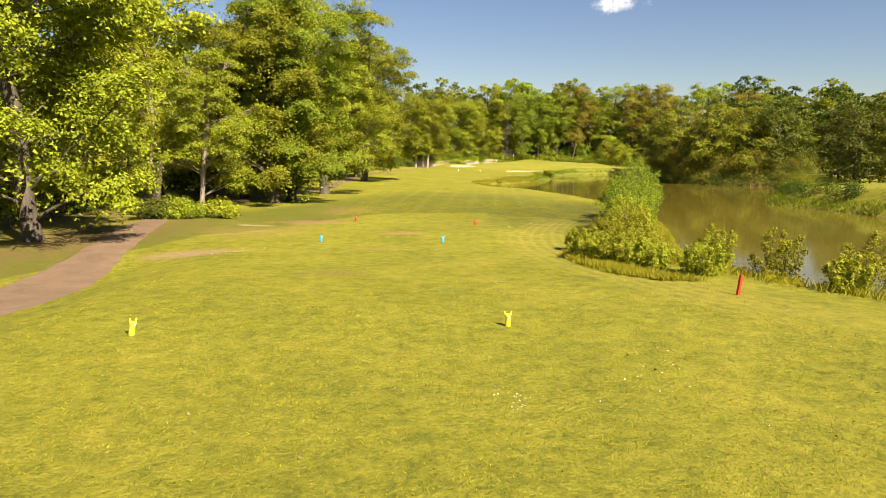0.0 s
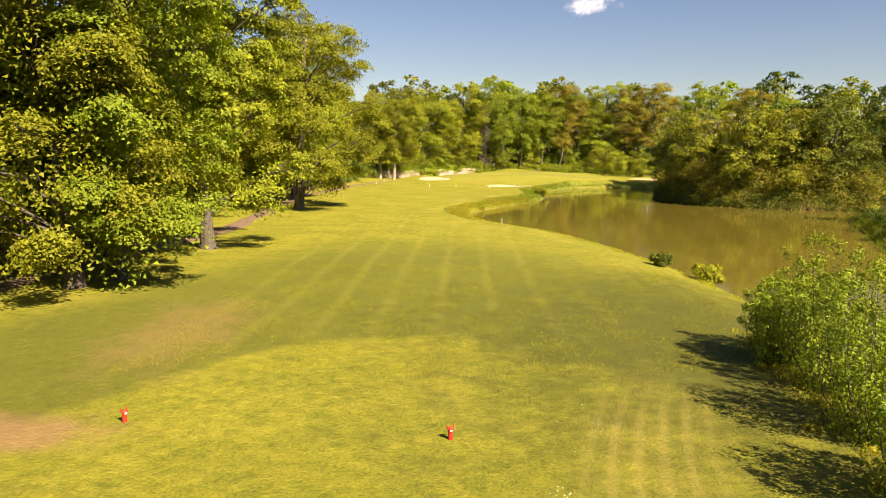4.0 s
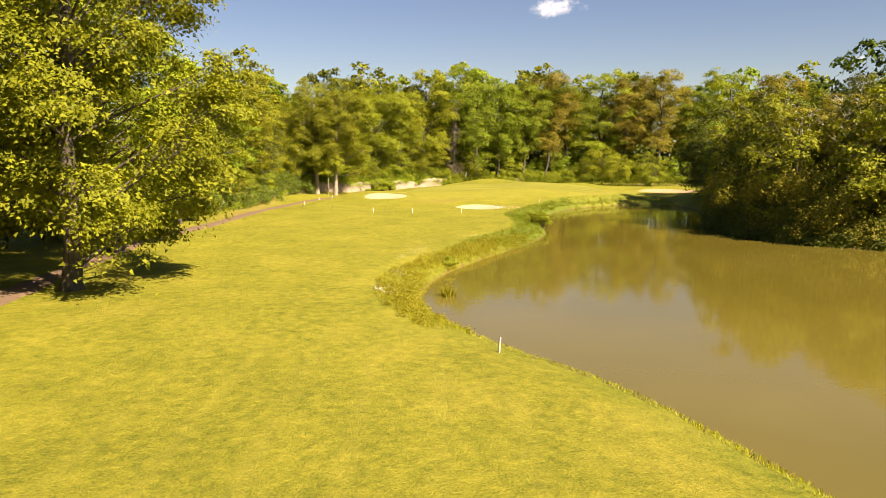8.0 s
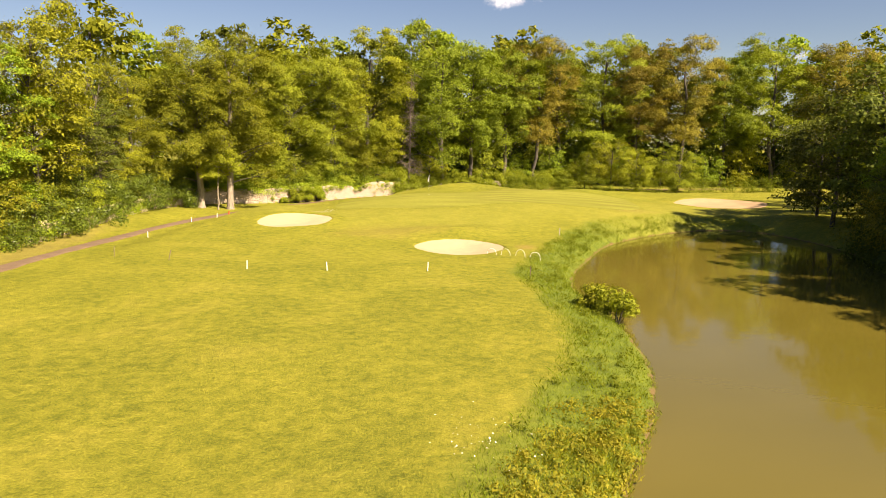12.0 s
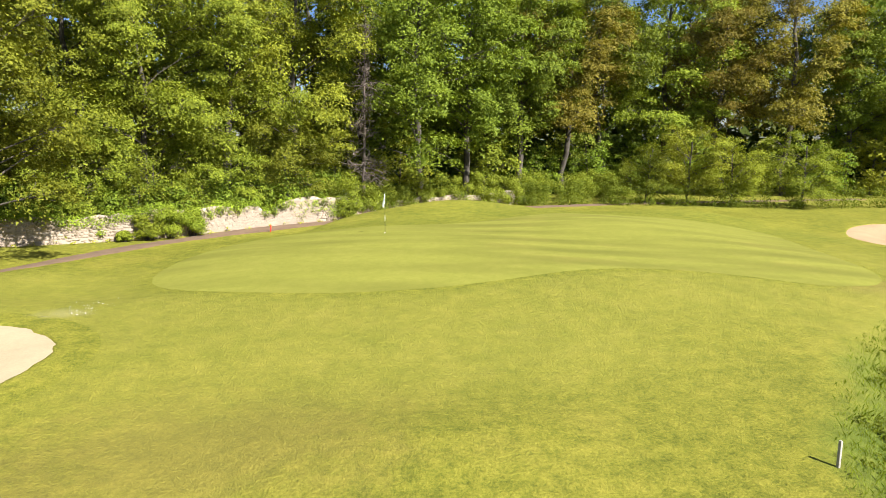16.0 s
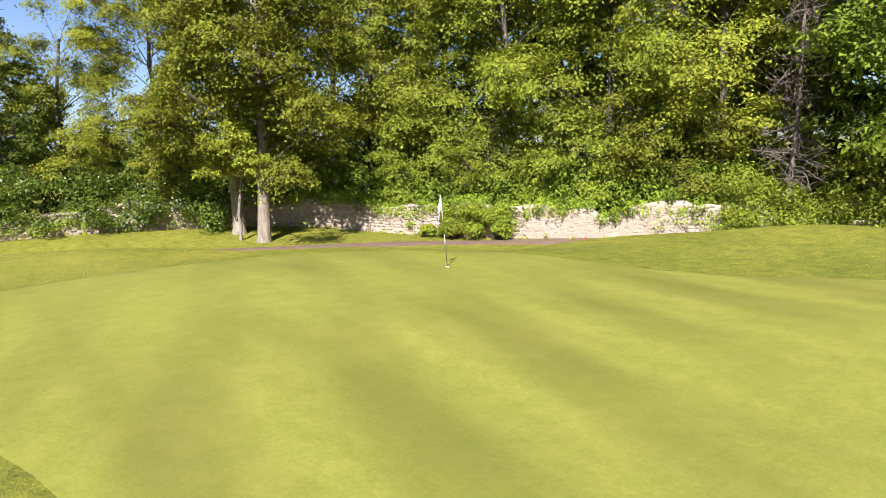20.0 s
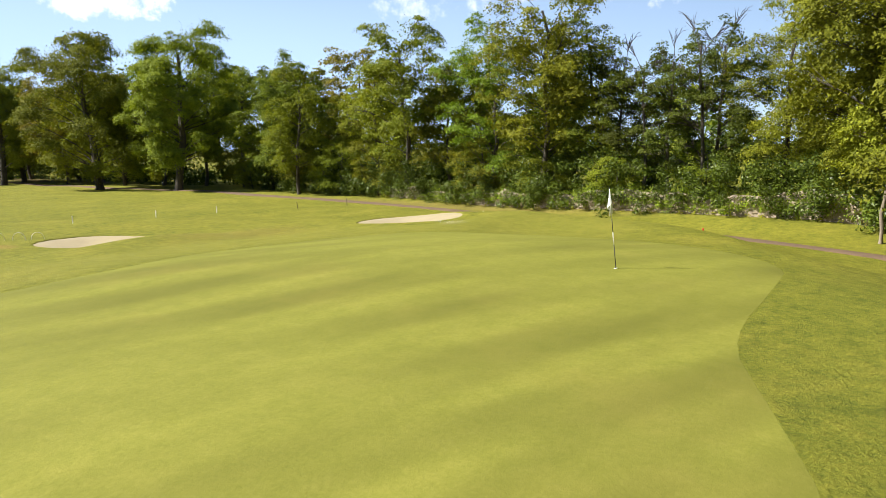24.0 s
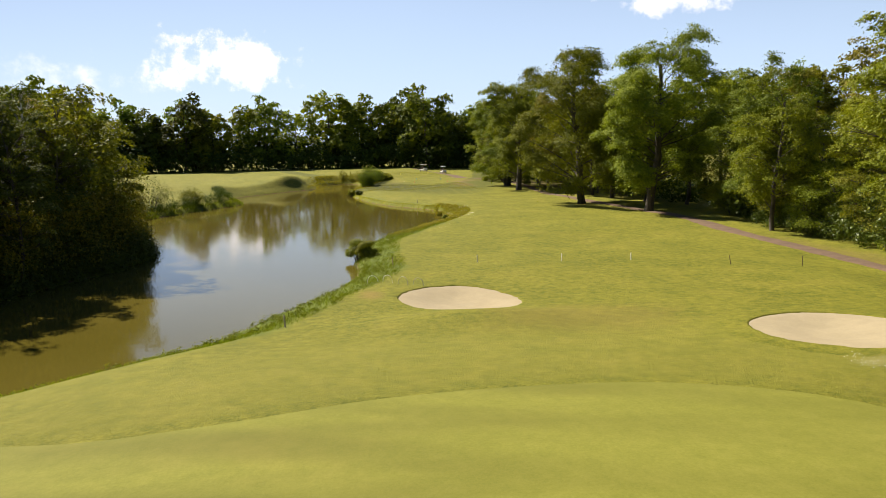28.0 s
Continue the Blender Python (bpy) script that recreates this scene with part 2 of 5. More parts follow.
def turf_zones():
    """The fairway's darker cut with its mower lines, worn brown spots, and darker patches, each with its own shape."""
    n, l = tn, tl
    xyz = n.new("ShaderNodeSeparateXYZ")
    l.new(tco, xyz.inputs[0])
    x, y = xyz.outputs["X"], xyz.outputs["Y"]
    wob = noise_node(n, l, tco, 0.25, 3.0)
    yy = math_node(n, l, "MULTIPLY_ADD", wob, 5.0)
    l.new(y, yy.node.inputs[2])
    bow = math_node(n, l, "MULTIPLY", math_node(n, l, "POWER", math_node(n, l, "ABSOLUTE", math_node(n, l, "ADD", x, -1.0)), 2.0), 0.11)
    yy = math_node(n, l, "ADD", yy, bow)
    cut = math_node(n, l, "MULTIPLY", range_node(n, l, yy, 50.6, 52.0), range_node(n, l, yy, 84.0, 68.0))
    col = mix_node(n, l, math_node(n, l, "MULTIPLY", cut, 0.72), tcol, (0.080, 0.090, 0.014))
    slant = math_node(n, l, "MULTIPLY_ADD", y, -0.065)
    l.new(x, slant.node.inputs[2])
    line = math_node(n, l, "COSINE", math_node(n, l, "MULTIPLY", math_node(n, l, "ADD", slant, 3.5), 2 * math.pi / 2.05))
    thin = range_node(n, l, math_node(n, l, "ADD", line, math_node(n, l, "MULTIPLY", noise_node(n, l, tco, 0.9, 6.0, 0.75), 1.7)), 1.25, 2.2)
    where = math_node(n, l, "MULTIPLY", range_node(n, l, yy, 51.0, 55.0), range_node(n, l, y, 112.0, 75.0))
    where = math_node(n, l, "MULTIPLY", where, range_node(n, l, math_node(n, l, "ABSOLUTE", math_node(n, l, "ADD", x, -1.0)), 9.5, 6.0))
    col = mix_node(n, l, math_node(n, l, "MULTIPLY", math_node(n, l, "MULTIPLY", thin, where), 0.20), col, (0.30, 0.265, 0.045))
    # (-16.5, 33): brown leaf litter, its dark tone also painting the canopy's shade
    # (12.5, 48): a wide dark green patch towards the pond
    for cx, cy, sx, sy, strength, tone in ((-7.4, 41, 3.4, 1.6, 0.75, (0.26, 0.15, 0.075)), (-2.1, 34.5, 1.7, 0.9, 0.7, (0.28, 0.165, 0.07)), (-9.6, 27.0, 2.6, 1.5, 0.8, (0.27, 0.18, 0.10)), (-10.4, 39, 1.6, 0.7, 0.7, (0.36, 0.30, 0.17)), (-9.8, 36, 4.5, 6, 0.4, (0.25, 0.17, 0.06)),
                                             (-3.3, 21.2, 1.6, 1.1, 0.55, (0.20, 0.14, 0.05)), (20.6, 151.6, 1.0, 2.0, 0.5, (0.29, 0.185, 0.06)), (22, 148, 3.0, 4.0, 0.35, (0.29, 0.185, 0.06)), (12, 160, 7, 4.5, 0.35, (0.27, 0.19, 0.05)), (6.5, 169.9, 1.3, 0.8, 0.5, (0.42, 0.36, 0.22)), (-12.3, 155, 2.6, 30, 0.45, (0.24, 0.17, 0.06)), (36, 169.5, 3.5, 2.0, 0.4, (0.27, 0.18, 0.06)), (12.5, 48, 17, 19, 0.8, (0.066, 0.070, 0.012)), (-16.5, 33, 5.5, 13, 0.75, (0.15, 0.095, 0.045)), (-6.6, 50, 3.0, 8, 0.45, (0.24, 0.155, 0.06)), (-2.6, 29.2, 2.0, 0.7, 0.5, (0.24, 0.15, 0.06)), (-22, 60, 6, 50, 0.75, (0.13, 0.085, 0.045))):
        d = n.new("ShaderNodeVectorMath")
        d.operation = "SUBTRACT"
        l.new(tco, d.inputs[0])
        d.inputs[1].default_value = (cx, cy, 0)
        s = n.new("ShaderNodeVectorMath")
        s.operation = "MULTIPLY"
        l.new(d.outputs[0], s.inputs[0])
        s.inputs[1].default_value = (1 / sx, 1 / sy, 0)
        far = n.new("ShaderNodeVectorMath")
        far.operation = "LENGTH"
        l.new(s.outputs[0], far.inputs[0])
        edge = math_node(n, l, "MULTIPLY_ADD", noise_node(n, l, tco, 0.9, 5.0, 0.7), 1.5)
        l.new(far.outputs["Value"], edge.node.inputs[2])
        col = mix_node(n, l, range_node(n, l, edge, 1.7, 0.9, 0.0, strength), col, tone)
    arc = math_node(n, l, "MULTIPLY", math_node(n, l, "POWER", math_node(n, l, "ABSOLUTE", math_node(n, l, "ADD", y, -30.0)), 2.0), -0.016)
    arc = math_node(n, l, "ADD", x, arc)
    ring = math_node(n, l, "ADD", math_node(n, l, "COSINE", math_node(n, l, "MULTIPLY", arc, 2 * math.pi / 0.5)), math_node(n, l, "MULTIPLY", noise_node(n, l, tco, 1.1, 6.0, 0.75), 2.0))
    edge_of_tee = math_node(n, l, "MULTIPLY", range_node(n, l, arc, 2.4, 3.4), range_node(n, l, arc, 6.2, 5.0))
    edge_of_tee = math_node(n, l, "MULTIPLY", edge_of_tee, math_node(n, l, "MULTIPLY", range_node(n, l, y, 12.0, 18.0), range_node(n, l, y, 46.0, 40.0)))
    col = mix_node(n, l, math_node(n, l, "MULTIPLY", range_node(n, l, ring, 0.4, 2.4, 0.06, 0.30), edge_of_tee), col, (0.34, 0.27, 0.075))
    lush_at = n.new("ShaderNodeAttribute")
    lush_at.attribute_name = "lush"
    deep = ramp_node(n, l, noise_node(n, l, tco, 1.6, 6.0, 0.7), (0.32, (0.045, 0.068, 0.010)), (0.5, (0.098, 0.138, 0.016)), (0.68, (0.160, 0.185, 0.024)))
    col = mix_node(n, l, math_node(n, l, "MULTIPLY", lush_at.outputs["Fac"], 0.9), col, deep)
    apron_at = n.new("ShaderNodeAttribute")
    apron_at.attribute_name = "apron"
    short = ramp_node(n, l, noise_node(n, l, tco, 0.9, 6.0, 0.7), (0.3, (0.165, 0.172, 0.022)), (0.5, (0.215, 0.208, 0.030)), (0.72, (0.262, 0.240, 0.042)))
    col = mix_node(n, l, math_node(n, l, "MULTIPLY", apron_at.outputs["Fac"], 0.58), col, short)
    # bare soil at the water's edge
    low = math_node(n, l, "MULTIPLY_ADD", noise_node(n, l, tco, 1.1, 4.0, 0.7), 0.5)
    l.new(xyz.outputs["Z"], low.node.inputs[2])
    col = mix_node(n, l, range_node(n, l, low, -1.44, -1.54), col, (0.150, 0.100, 0.042))
    l.new(col, tp.inputs["Base Color"])


turf_zones()
M_GREEN = grass_material("green_turf", (0.172, 0.178, 0.024), (0.206, 0.206, 0.031), (0.240, 0.232, 0.040), stripes=((-67, 1.4, 0.42), (-85, 1.6, 0.34), (-85, 0.55, 0.16)), tuft=0.10, dry=0.14)[0]
M_LUSH = leaf_material("lush_grass", (0.155, 0.200, 0.020), 0.25, 0.4)
M_BANK = leaf_material("long_grass", (0.290, 0.300, 0.032), 0.25, 0.4)
M_BARK = bark_material("oak_bark", (0.028, 0.022, 0.016), (0.12, 0.10, 0.075))
M_BARK_PALE = bark_material("pale_bark", (0.10, 0.078, 0.055), (0.34, 0.28, 0.21))
M_BIRCH = bark_material("birch_bark", (0.30, 0.27, 0.22), (0.72, 0.68, 0.60))
M_DEAD = bark_material("dead_wood", (0.07, 0.05, 0.04), (0.23, 0.18, 0.14))
M_LEAF = [
    leaf_material("oak_leaves", (0.186, 0.224, 0.019)),
    leaf_material("maple_leaves", (0.150, 0.206, 0.018)),
    leaf_material("olive_leaves", (0.190, 0.172, 0.024)),
    leaf_material("deep_green_leaves", (0.055, 0.088, 0.011)),
    leaf_material("lime_leaves", (0.225, 0.255, 0.021)),
    leaf_material("grey_green_leaves", (0.088, 0.110, 0.016)),
]
# brighter copy of the laurel leaves below, with sunlight put into its colour
M_LAUREL_LIT = leaf_material("sunlit_laurel_leaves", (0.205, 0.268, 0.020), 0.45, 0.22, 0.15)
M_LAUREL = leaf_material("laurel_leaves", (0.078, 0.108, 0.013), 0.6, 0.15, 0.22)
M_SAND = simple("bunker_sand", (0.345, 0.283, 0.165), 0.95, vary=0.06, scale=1.2, bump=0.02)
# darker, more orange sand for the third bunker: tree shade in its colour
M_SHADED_SAND = simple("shaded_sand", (0.34, 0.225, 0.118), 0.95, vary=0.10, scale=0.6, bump=0.02)
M_PATH = simple("path_dirt", (0.142, 0.090, 0.052), 0.95, vary=0.16, scale=1.0, bump=0.03)


def water_material():
    m, n, l, p = material("pond_water")
    co = position(n)
    a = noise_node(n, l, co, 0.06, 3.0)
    l.new(ramp_node(n, l, a, (0.3, (0.094, 0.077, 0.012)), (0.7, (0.124, 0.100, 0.019))), p.inputs["Base Color"])
    p.inputs["Roughness"].default_value, p.inputs["IOR"].default_value = 0.06, 1.33
    mp = n.new("ShaderNodeMapping")
    mp.inputs["Scale"].default_value = (0.6, 1.0, 1.0)
    l.new(co, mp.inputs["Vector"])
    bump_node(n, l, noise_node(n, l, mp.outputs[0], 1.6, 3.0), 0.06, 0.06, p.inputs["Normal"])
    return m


M_WATER = water_material()


# ---- mesh helpers ----
def mesh_from(name, verts, faces, mat, smooth=False):
    """A mesh from arrays of places and of faces with one count of corners."""
    verts, faces = np.asarray(verts, np.float32), np.asarray(faces, np.int32)
    me = bpy.data.meshes.new(name)
    me.vertices.add(len(verts))
    me.vertices.foreach_set("co", verts.ravel())
    me.loops.add(faces.size)
    me.loops.foreach_set("vertex_index", faces.ravel())
    me.polygons.add(len(faces))
    k = faces.shape[1]
    me.polygons.foreach_set("loop_start", np.arange(0, faces.size, k, dtype=np.int32))
    if smooth:
        me.polygons.foreach_set("use_smooth", np.ones(len(faces), bool))
    me.update(calc_edges=True)
    me.validate()
    me.materials.append(mat)
    return me


def part(name, me, parent, label="", m=None):
    ob = new(name, me)
    ob.parent = parent
    if m is not None:
        ob.matrix_basis = m
    return tagged(ob, label)


def thing(name, m, label, category, group="", kind=""):
    ob = new(name)
    ob.matrix_basis = m
    return tagged(ob, label, category, group, kind)


def bm_mesh(name, bm, mat, smooth=False):
    me = bpy.data.meshes.new(name)
    for f in bm.faces:
        f.smooth = smooth
    bm.to_mesh(me)
    bm.free()
    me.materials.append(mat)
    return me


def tube(points, radii, sides=7):
    """Places and quads of a tapered tube along a line."""
    pts, radii = np.asarray(points, float), np.asarray(radii, float)
    way = np.gradient(pts, axis=0)
    way /= np.linalg.norm(way, axis=1)[:, None] + 1e-9
    ref = np.where(np.abs(way[:, 2:3]) > 0.9, [[1.0, 0, 0]], [[0, 0, 1.0]])
    u = np.cross(way, ref)
    u /= np.linalg.norm(u, axis=1)[:, None] + 1e-9
    v = np.cross(way, u)
    a = np.linspace(0, 2 * math.pi, sides, endpoint=False)
    ring = np.cos(a)[None, :, None] * u[:, None] + np.sin(a)[None, :, None] * v[:, None]
    verts = (pts[:, None] + radii[:, None, None] * ring).reshape(-1, 3)
    i, j = np.meshgrid(np.arange(len(pts) - 1), np.arange(sides), indexing="ij")
    k = (j + 1) % sides
    faces = np.stack([i * sides + j, i * sides + k, (i + 1) * sides + k, (i + 1) * sides + j], -1).reshape(-1, 4)
    return verts, faces


def merged(pieces):
    verts, faces, at = [], [], 0
    for v, f in pieces:
        verts.append(v)
        faces.append(f + at)
        at += len(v)
    return np.concatenate(verts), np.concatenate(faces)


def leaves(rng, centres, radii, count, size, flat=0.72, shell=0.48):
    """Leaf quads in lumpy clumps: many on the outer part of each clump, pointing roughly outwards."""
    centres, radii = np.asarray(centres, float), np.asarray(radii, float)
    n = len(centres) * count
    c, r = np.repeat(centres, count, 0), np.repeat(radii, count)
    d = rng.normal(size=(n, 3))
    d /= np.linalg.norm(d, axis=1)[:, None]
    far = shell + (1.15 - shell) * rng.random(n) ** 0.8
    place = c + d * (r * far)[:, None] * [1, 1, flat]
    nor = d * 0.95 + rng.normal(size=(n, 3)) * 0.38 + [0, 0, 0.3]
    nor /= np.linalg.norm(nor, axis=1)[:, None]
    u = np.cross(nor, rng.normal(size=(n, 3)))
    u /= np.linalg.norm(u, axis=1)[:, None] + 1e-9
    v = np.cross(nor, u)
    s = (size * (0.6 + 0.8 * rng.random(n)))[:, None]
    leaf = np.stack([place + u * s, place - u * s * 0.9 + v * s * 0.6, place - u * s * 0.9 - v * s * 0.6], 1)
    return leaf.reshape(-1, 3), np.arange(3 * n).reshape(-1, 3)


# ---- the plan ----
WATER = -1.8


def rounded(points, closed=True, times=2):
    """Chaikin's corner cutting."""
    p = np.asarray(points, float)
    for _ in range(times):
        q = np.roll(p, -1, 0) if closed else p[1:]
        a = p if closed else p[:-1]
        r = np.stack([0.75 * a + 0.25 * q, 0.25 * a + 0.75 * q], 1).reshape(-1, 2)
        p = r if closed else np.concatenate([p[:1], r, p[-1:]])
    return p


def far_from(points, x, y, closed=True):
    """How far (x, y) lies from a line; negative inside a closed one."""
    p = np.asarray(points, float)
    q = np.roll(p, -1, 0) if closed else p[1:]
    p = p if closed else p[:-1]
    best, inside = np.full(x.shape, 1e9), np.zeros(x.shape, bool)
    for (ax, ay), (bx, by) in zip(p, q):
        dx, dy = bx - ax, by - ay
        t = np.clip(((x - ax) * dx + (y - ay) * dy) / (dx * dx + dy * dy + 1e-12), 0, 1)
        best = np.minimum(best, (x - ax - t * dx) ** 2 + (y - ay - t * dy) ** 2)
        if closed:
            cross = (ay > y) != (by > y)
            inside ^= cross & (x < ax + (y - ay) / (dy if dy else 1e-12) * dx)
    best = np.sqrt(best)
    return np.where(inside, -best, best)


POND_WEST = [(15, 17), (11.5, 24), (11.5, 31), (13, 39), (15, 47), (16.2, 55), (16.2, 64), (15.4, 72), (14, 79), (12.4, 85), (9.6, 89.5), (7, 95), (6.1, 100), (7.0, 105.5),
             (9.4, 111), (13.5, 118), (17.6, 124.5), (19.6, 130), (20.4, 136), (20.4, 141), (21.9, 146), (24.7, 151), (26.3, 154), (28.4, 157.6), (32.4, 161.8), (37.8, 165.6), (43, 167)]
POND_EAST = [(46, 165), (46.5, 157), (44, 148), (40, 139.5), (36.6, 131.5), (37, 122), (42, 116.5), (48, 114), (58, 113), (60, 106), (53, 101), (45, 97), (42, 90), (38, 81.5), (33, 73.5),
             (36.4, 66), (37, 58), (32, 50), (27, 43), (22, 36.5), (22, 28), (20, 21)]
POND = rounded(POND_WEST + POND_EAST)
TRACK = rounded([(-9.5, -30), (-10.5, 5), (-11.7, 18), (-13.4, 28), (-16, 37), (-17.7, 50), (-16.5, 62), (-13.8, 76), (-13.1, 88), (-13.7, 102), (-14.4, 122), (-11.6, 135), (-11.0, 148),
                 (-9.5, 162), (-7.0, 175), (-3.6, 182.5), (-0.3, 189), (2.0, 193.2), (4.6, 196.5), (8, 199), (12, 201), (16, 202.8), (24, 206.3), (32, 210), (45, 212), (70, 212)], False)
GREEN = rounded([(9, 173), (13.7, 170.7), (17.4, 170.3), (21.2, 170.7), (25.4, 172), (29.8, 171.9), (34, 169.5), (37.3, 170.6), (39, 177.5), (41, 184), (40, 189), (35, 191.2), (30, 190.9),
                 (26.4, 189.4), (23, 188.0), (18, 187.7), (13, 187.0), (9, 183), (7.2, 177)])
BUNKERS = [
    rounded([(13.0, 154.4), (14.1, 156.2), (16.3, 156.7), (18.3, 155.8), (19.4, 153.9), (19.3, 151.9), (18.0, 150.2), (16.2, 149.6), (14.8, 150.1), (13.6, 152.0)]),
    rounded([(1.2, 164.2), (1.9, 167.0), (3.6, 168.8), (5.6, 168.9), (7.4, 167.1), (7.6, 165.3), (6.7, 163.0), (4.2, 162.0), (2.3, 162.4)]),
    rounded([(45.6, 178), (46.6, 183), (49.2, 189.5), (54, 192.6), (58.2, 191.5), (59, 185.5), (56, 179), (51.5, 175.4), (47.3, 175.2)]),
]


def smooth(a, b, v):
    t = np.clip((v - a) / (b - a), 0, 1)
    return t * t * (3 - 2 * t)


def bell(x, y, cx, cy, sx, sy):
    return np.exp(-(((x - cx) / sx) ** 2 + ((y - cy) / sy) ** 2))


def ground_height(x, y):
    """The lie of the land, without the cuts of bunkers."""
    x, y = np.asarray(x, float), np.asarray(y, float)
    z = np.interp(y, [-60, 15, 24, 31, 42, 56, 130, 150, 400], [0.0, 0.0, -0.38, -0.64, -0.74, -0.95, -0.92, -0.85, -0.9])
    z = z - 0.55 * smooth(7.5, 11.5, -x) * smooth(34, 20, y)
    e = np.hypot((x - 24) / 17, (y - 183) / 19)
    z = z + 1.42 * smooth(1.5, 0.42, e)
    z = z + 0.78 * bell(x, y, 4.6, 166.9, 7, 5.5) + 0.54 * bell(x, y, 16.3, 159.0, 5, 2.2) + 0.25 * bell(x, y, 4.6, 171.0, 5, 1.8) - 0.14 * bell(x, y, 16.3, 150.6, 6, 5) - 0.06 * bell(x, y, 4.2, 161.6, 5, 4)
    z = z + 0.75 * bell(x, y, 23.2, 197.2, 5.5, 3.6) + 0.8 * bell(x, y, 41.6, 195, 5.5, 4)
    z = z + 0.12 * np.sin(x * 0.21 + 1) * np.sin(y * 0.17) * smooth(2.0, 1.0, e) + 0.05 * np.sin(x * 0.5 + y * 0.23) + 0.04 * np.sin(y * 0.41 - x * 0.17)
    z = z + 2.3 * bell(x, y, 52, 62, 17, 20) + 1.6 * bell(x, y, 34, 26, 8, 14) + 1.5 * bell(x, y, 27.5, 38, 5, 7) + 0.8 * bell(x, y, 60, 150, 14, 25)
    track = far_from(TRACK, x, y, False)
    k = smooth(5.5 + 6.5 * smooth(180, 190, y) * smooth(19, 12, x), 1.6, track) * smooth(110, 140, y)
    z = z * (1 - k) + (np.interp(y, [140, 150, 164, 186, 197, 202, 210], [-0.95, -1.08, -1.35, -1.42, -1.38, -1.05, -0.9])) * k
    z = z + 0.80 * bell(x, y, 1.2, 176.5, 3.4, 8) - 0.38 * bell(x, y, 13.4, 190.4, 3.6, 2.8) - 0.13 * bell(x, y, 18, 184, 6, 5)
    d = far_from(POND, x, y)
    shore = WATER + 0.45 * smooth(0.0, 0.6, d) + np.maximum(z - WATER - 0.45, 0) * smooth(0.2, 3.6, d)
    bed = WATER - np.minimum(1.3, 0.45 * -d)
    return np.where(d > 4, z, np.where(d > 0, np.minimum(shore, np.maximum(z, WATER + 0.1)), bed))


def sand_height(k, x, y):
    """A bunker's floor: a shallow dish a little under the turf's edge."""
    d = far_from(BUNKERS[k], x, y)
    return ground_height(x, y) - 0.03 - 0.32 * smooth(0.0, 2.6, -d)


def land(x, y):
    """The land with the bunkers' cuts."""
    z = ground_height(x, y)
    for b in BUNKERS:
        z = z - 0.75 * smooth(0.35, -0.35, far_from(b, x, y))
    return z


def put(x, y):
    return float(land(np.array([x]), np.array([y]))[0])


# ---- ground, pond, path, green, bunkers ----
def axis_steps(lo, hi, step, far):
    core = np.arange(lo, hi + 1e-6, step)
    grow = step * np.cumsum(1.22 ** np.arange(1, 60))
    grow = grow[grow < far]
    return np.concatenate([lo - grow[::-1], core, hi + grow])


gx, gy = axis_steps(-20, 62, 0.6, 1500), axis_steps(0, 208, 0.65, 1500)
gxx, gyy = np.meshgrid(gx, gy)
gz = land(gxx, gyy)
gi = np.arange(gxx.size).reshape(gxx.shape)
ground = new("ground", mesh_from("ground", np.stack([gxx, gyy, gz], -1).reshape(-1, 3), np.stack([gi[:-1, :-1], gi[:-1, 1:], gi[1:, 1:], gi[1:, :-1]], -1).reshape(-1, 4), M_TURF, True))
shore_d = far_from(POND, gxx, gyy)
lush = smooth(3.4, 2.3, shore_d + 0.5 * np.sin(gyy * 0.8) * np.sin(gxx * 0.9 + 1)) * smooth(112, 124, gyy) * smooth(47, 43, gxx)
lush = np.maximum(lush, 0.3 * smooth(2.4, 0.8, shore_d) * smooth(60, 75, gyy))
green_d = far_from(GREEN, gxx, gyy)
lush = np.maximum(lush, 0.22 * smooth(9.0, 3.0, green_d) * smooth(183, 188, gyy + 0.2 * (gxx - 20)))
lush = np.maximum(lush, 0.10 * smooth(1.5, 0.9, green_d) * smooth(-0.6, 0.0, green_d))
apron = smooth(-0.2, 1.2, green_d) * smooth(13.0, 5.0, green_d + 1.5 * np.sin(gxx * 0.4) * np.sin(gyy * 0.33)) * smooth(182, 176, gyy)
ground.data.attributes.new("apron", "FLOAT", "POINT").data.foreach_set("value", apron.ravel().astype(np.float32))
ground.data.attributes.new("lush", "FLOAT", "POINT").data.foreach_set("value", lush.ravel().astype(np.float32))
tagged(ground, "yellow-green mown grass of a golf course with dry patches", "ground", kind="structure")


def draped(name, outline, height, lift, mat, step=0.45):
    """A sheet inside an outline that follows the land, its edge on the outline."""
    p = np.asarray(outline)
    bm = bmesh.new()
    edge = []
    for a, b in zip(p, np.roll(p, -1, 0)):
        k = max(1, int(np.hypot(*(b - a)) / step))
        edge += [a + (b - a) * i / k for i in range(k)]
    centre, rings = p.mean(0), []
    edge = np.array(edge)
    reach = np.hypot(*(edge - centre).T).max()
    count = max(3, int(reach / step / 1.5))
    for r in range(count):
        q = centre + (edge - centre) * (1 - r / count)
        z = height(q[:, 0], q[:, 1]) + lift * (0.1 if r == 0 else 1)
        rings.append([bm.verts.new((*xy, h)) for xy, h in zip(q, z)])
    for a, b in zip(rings, rings[1:]):
        for i in range(len(a)):
            j = (i + 1) % len(a)
            bm.faces.new((a[i], a[j], b[j], b[i]))
    bm.faces.new(rings[-1])
    return bm_mesh(name, bm, mat, True)


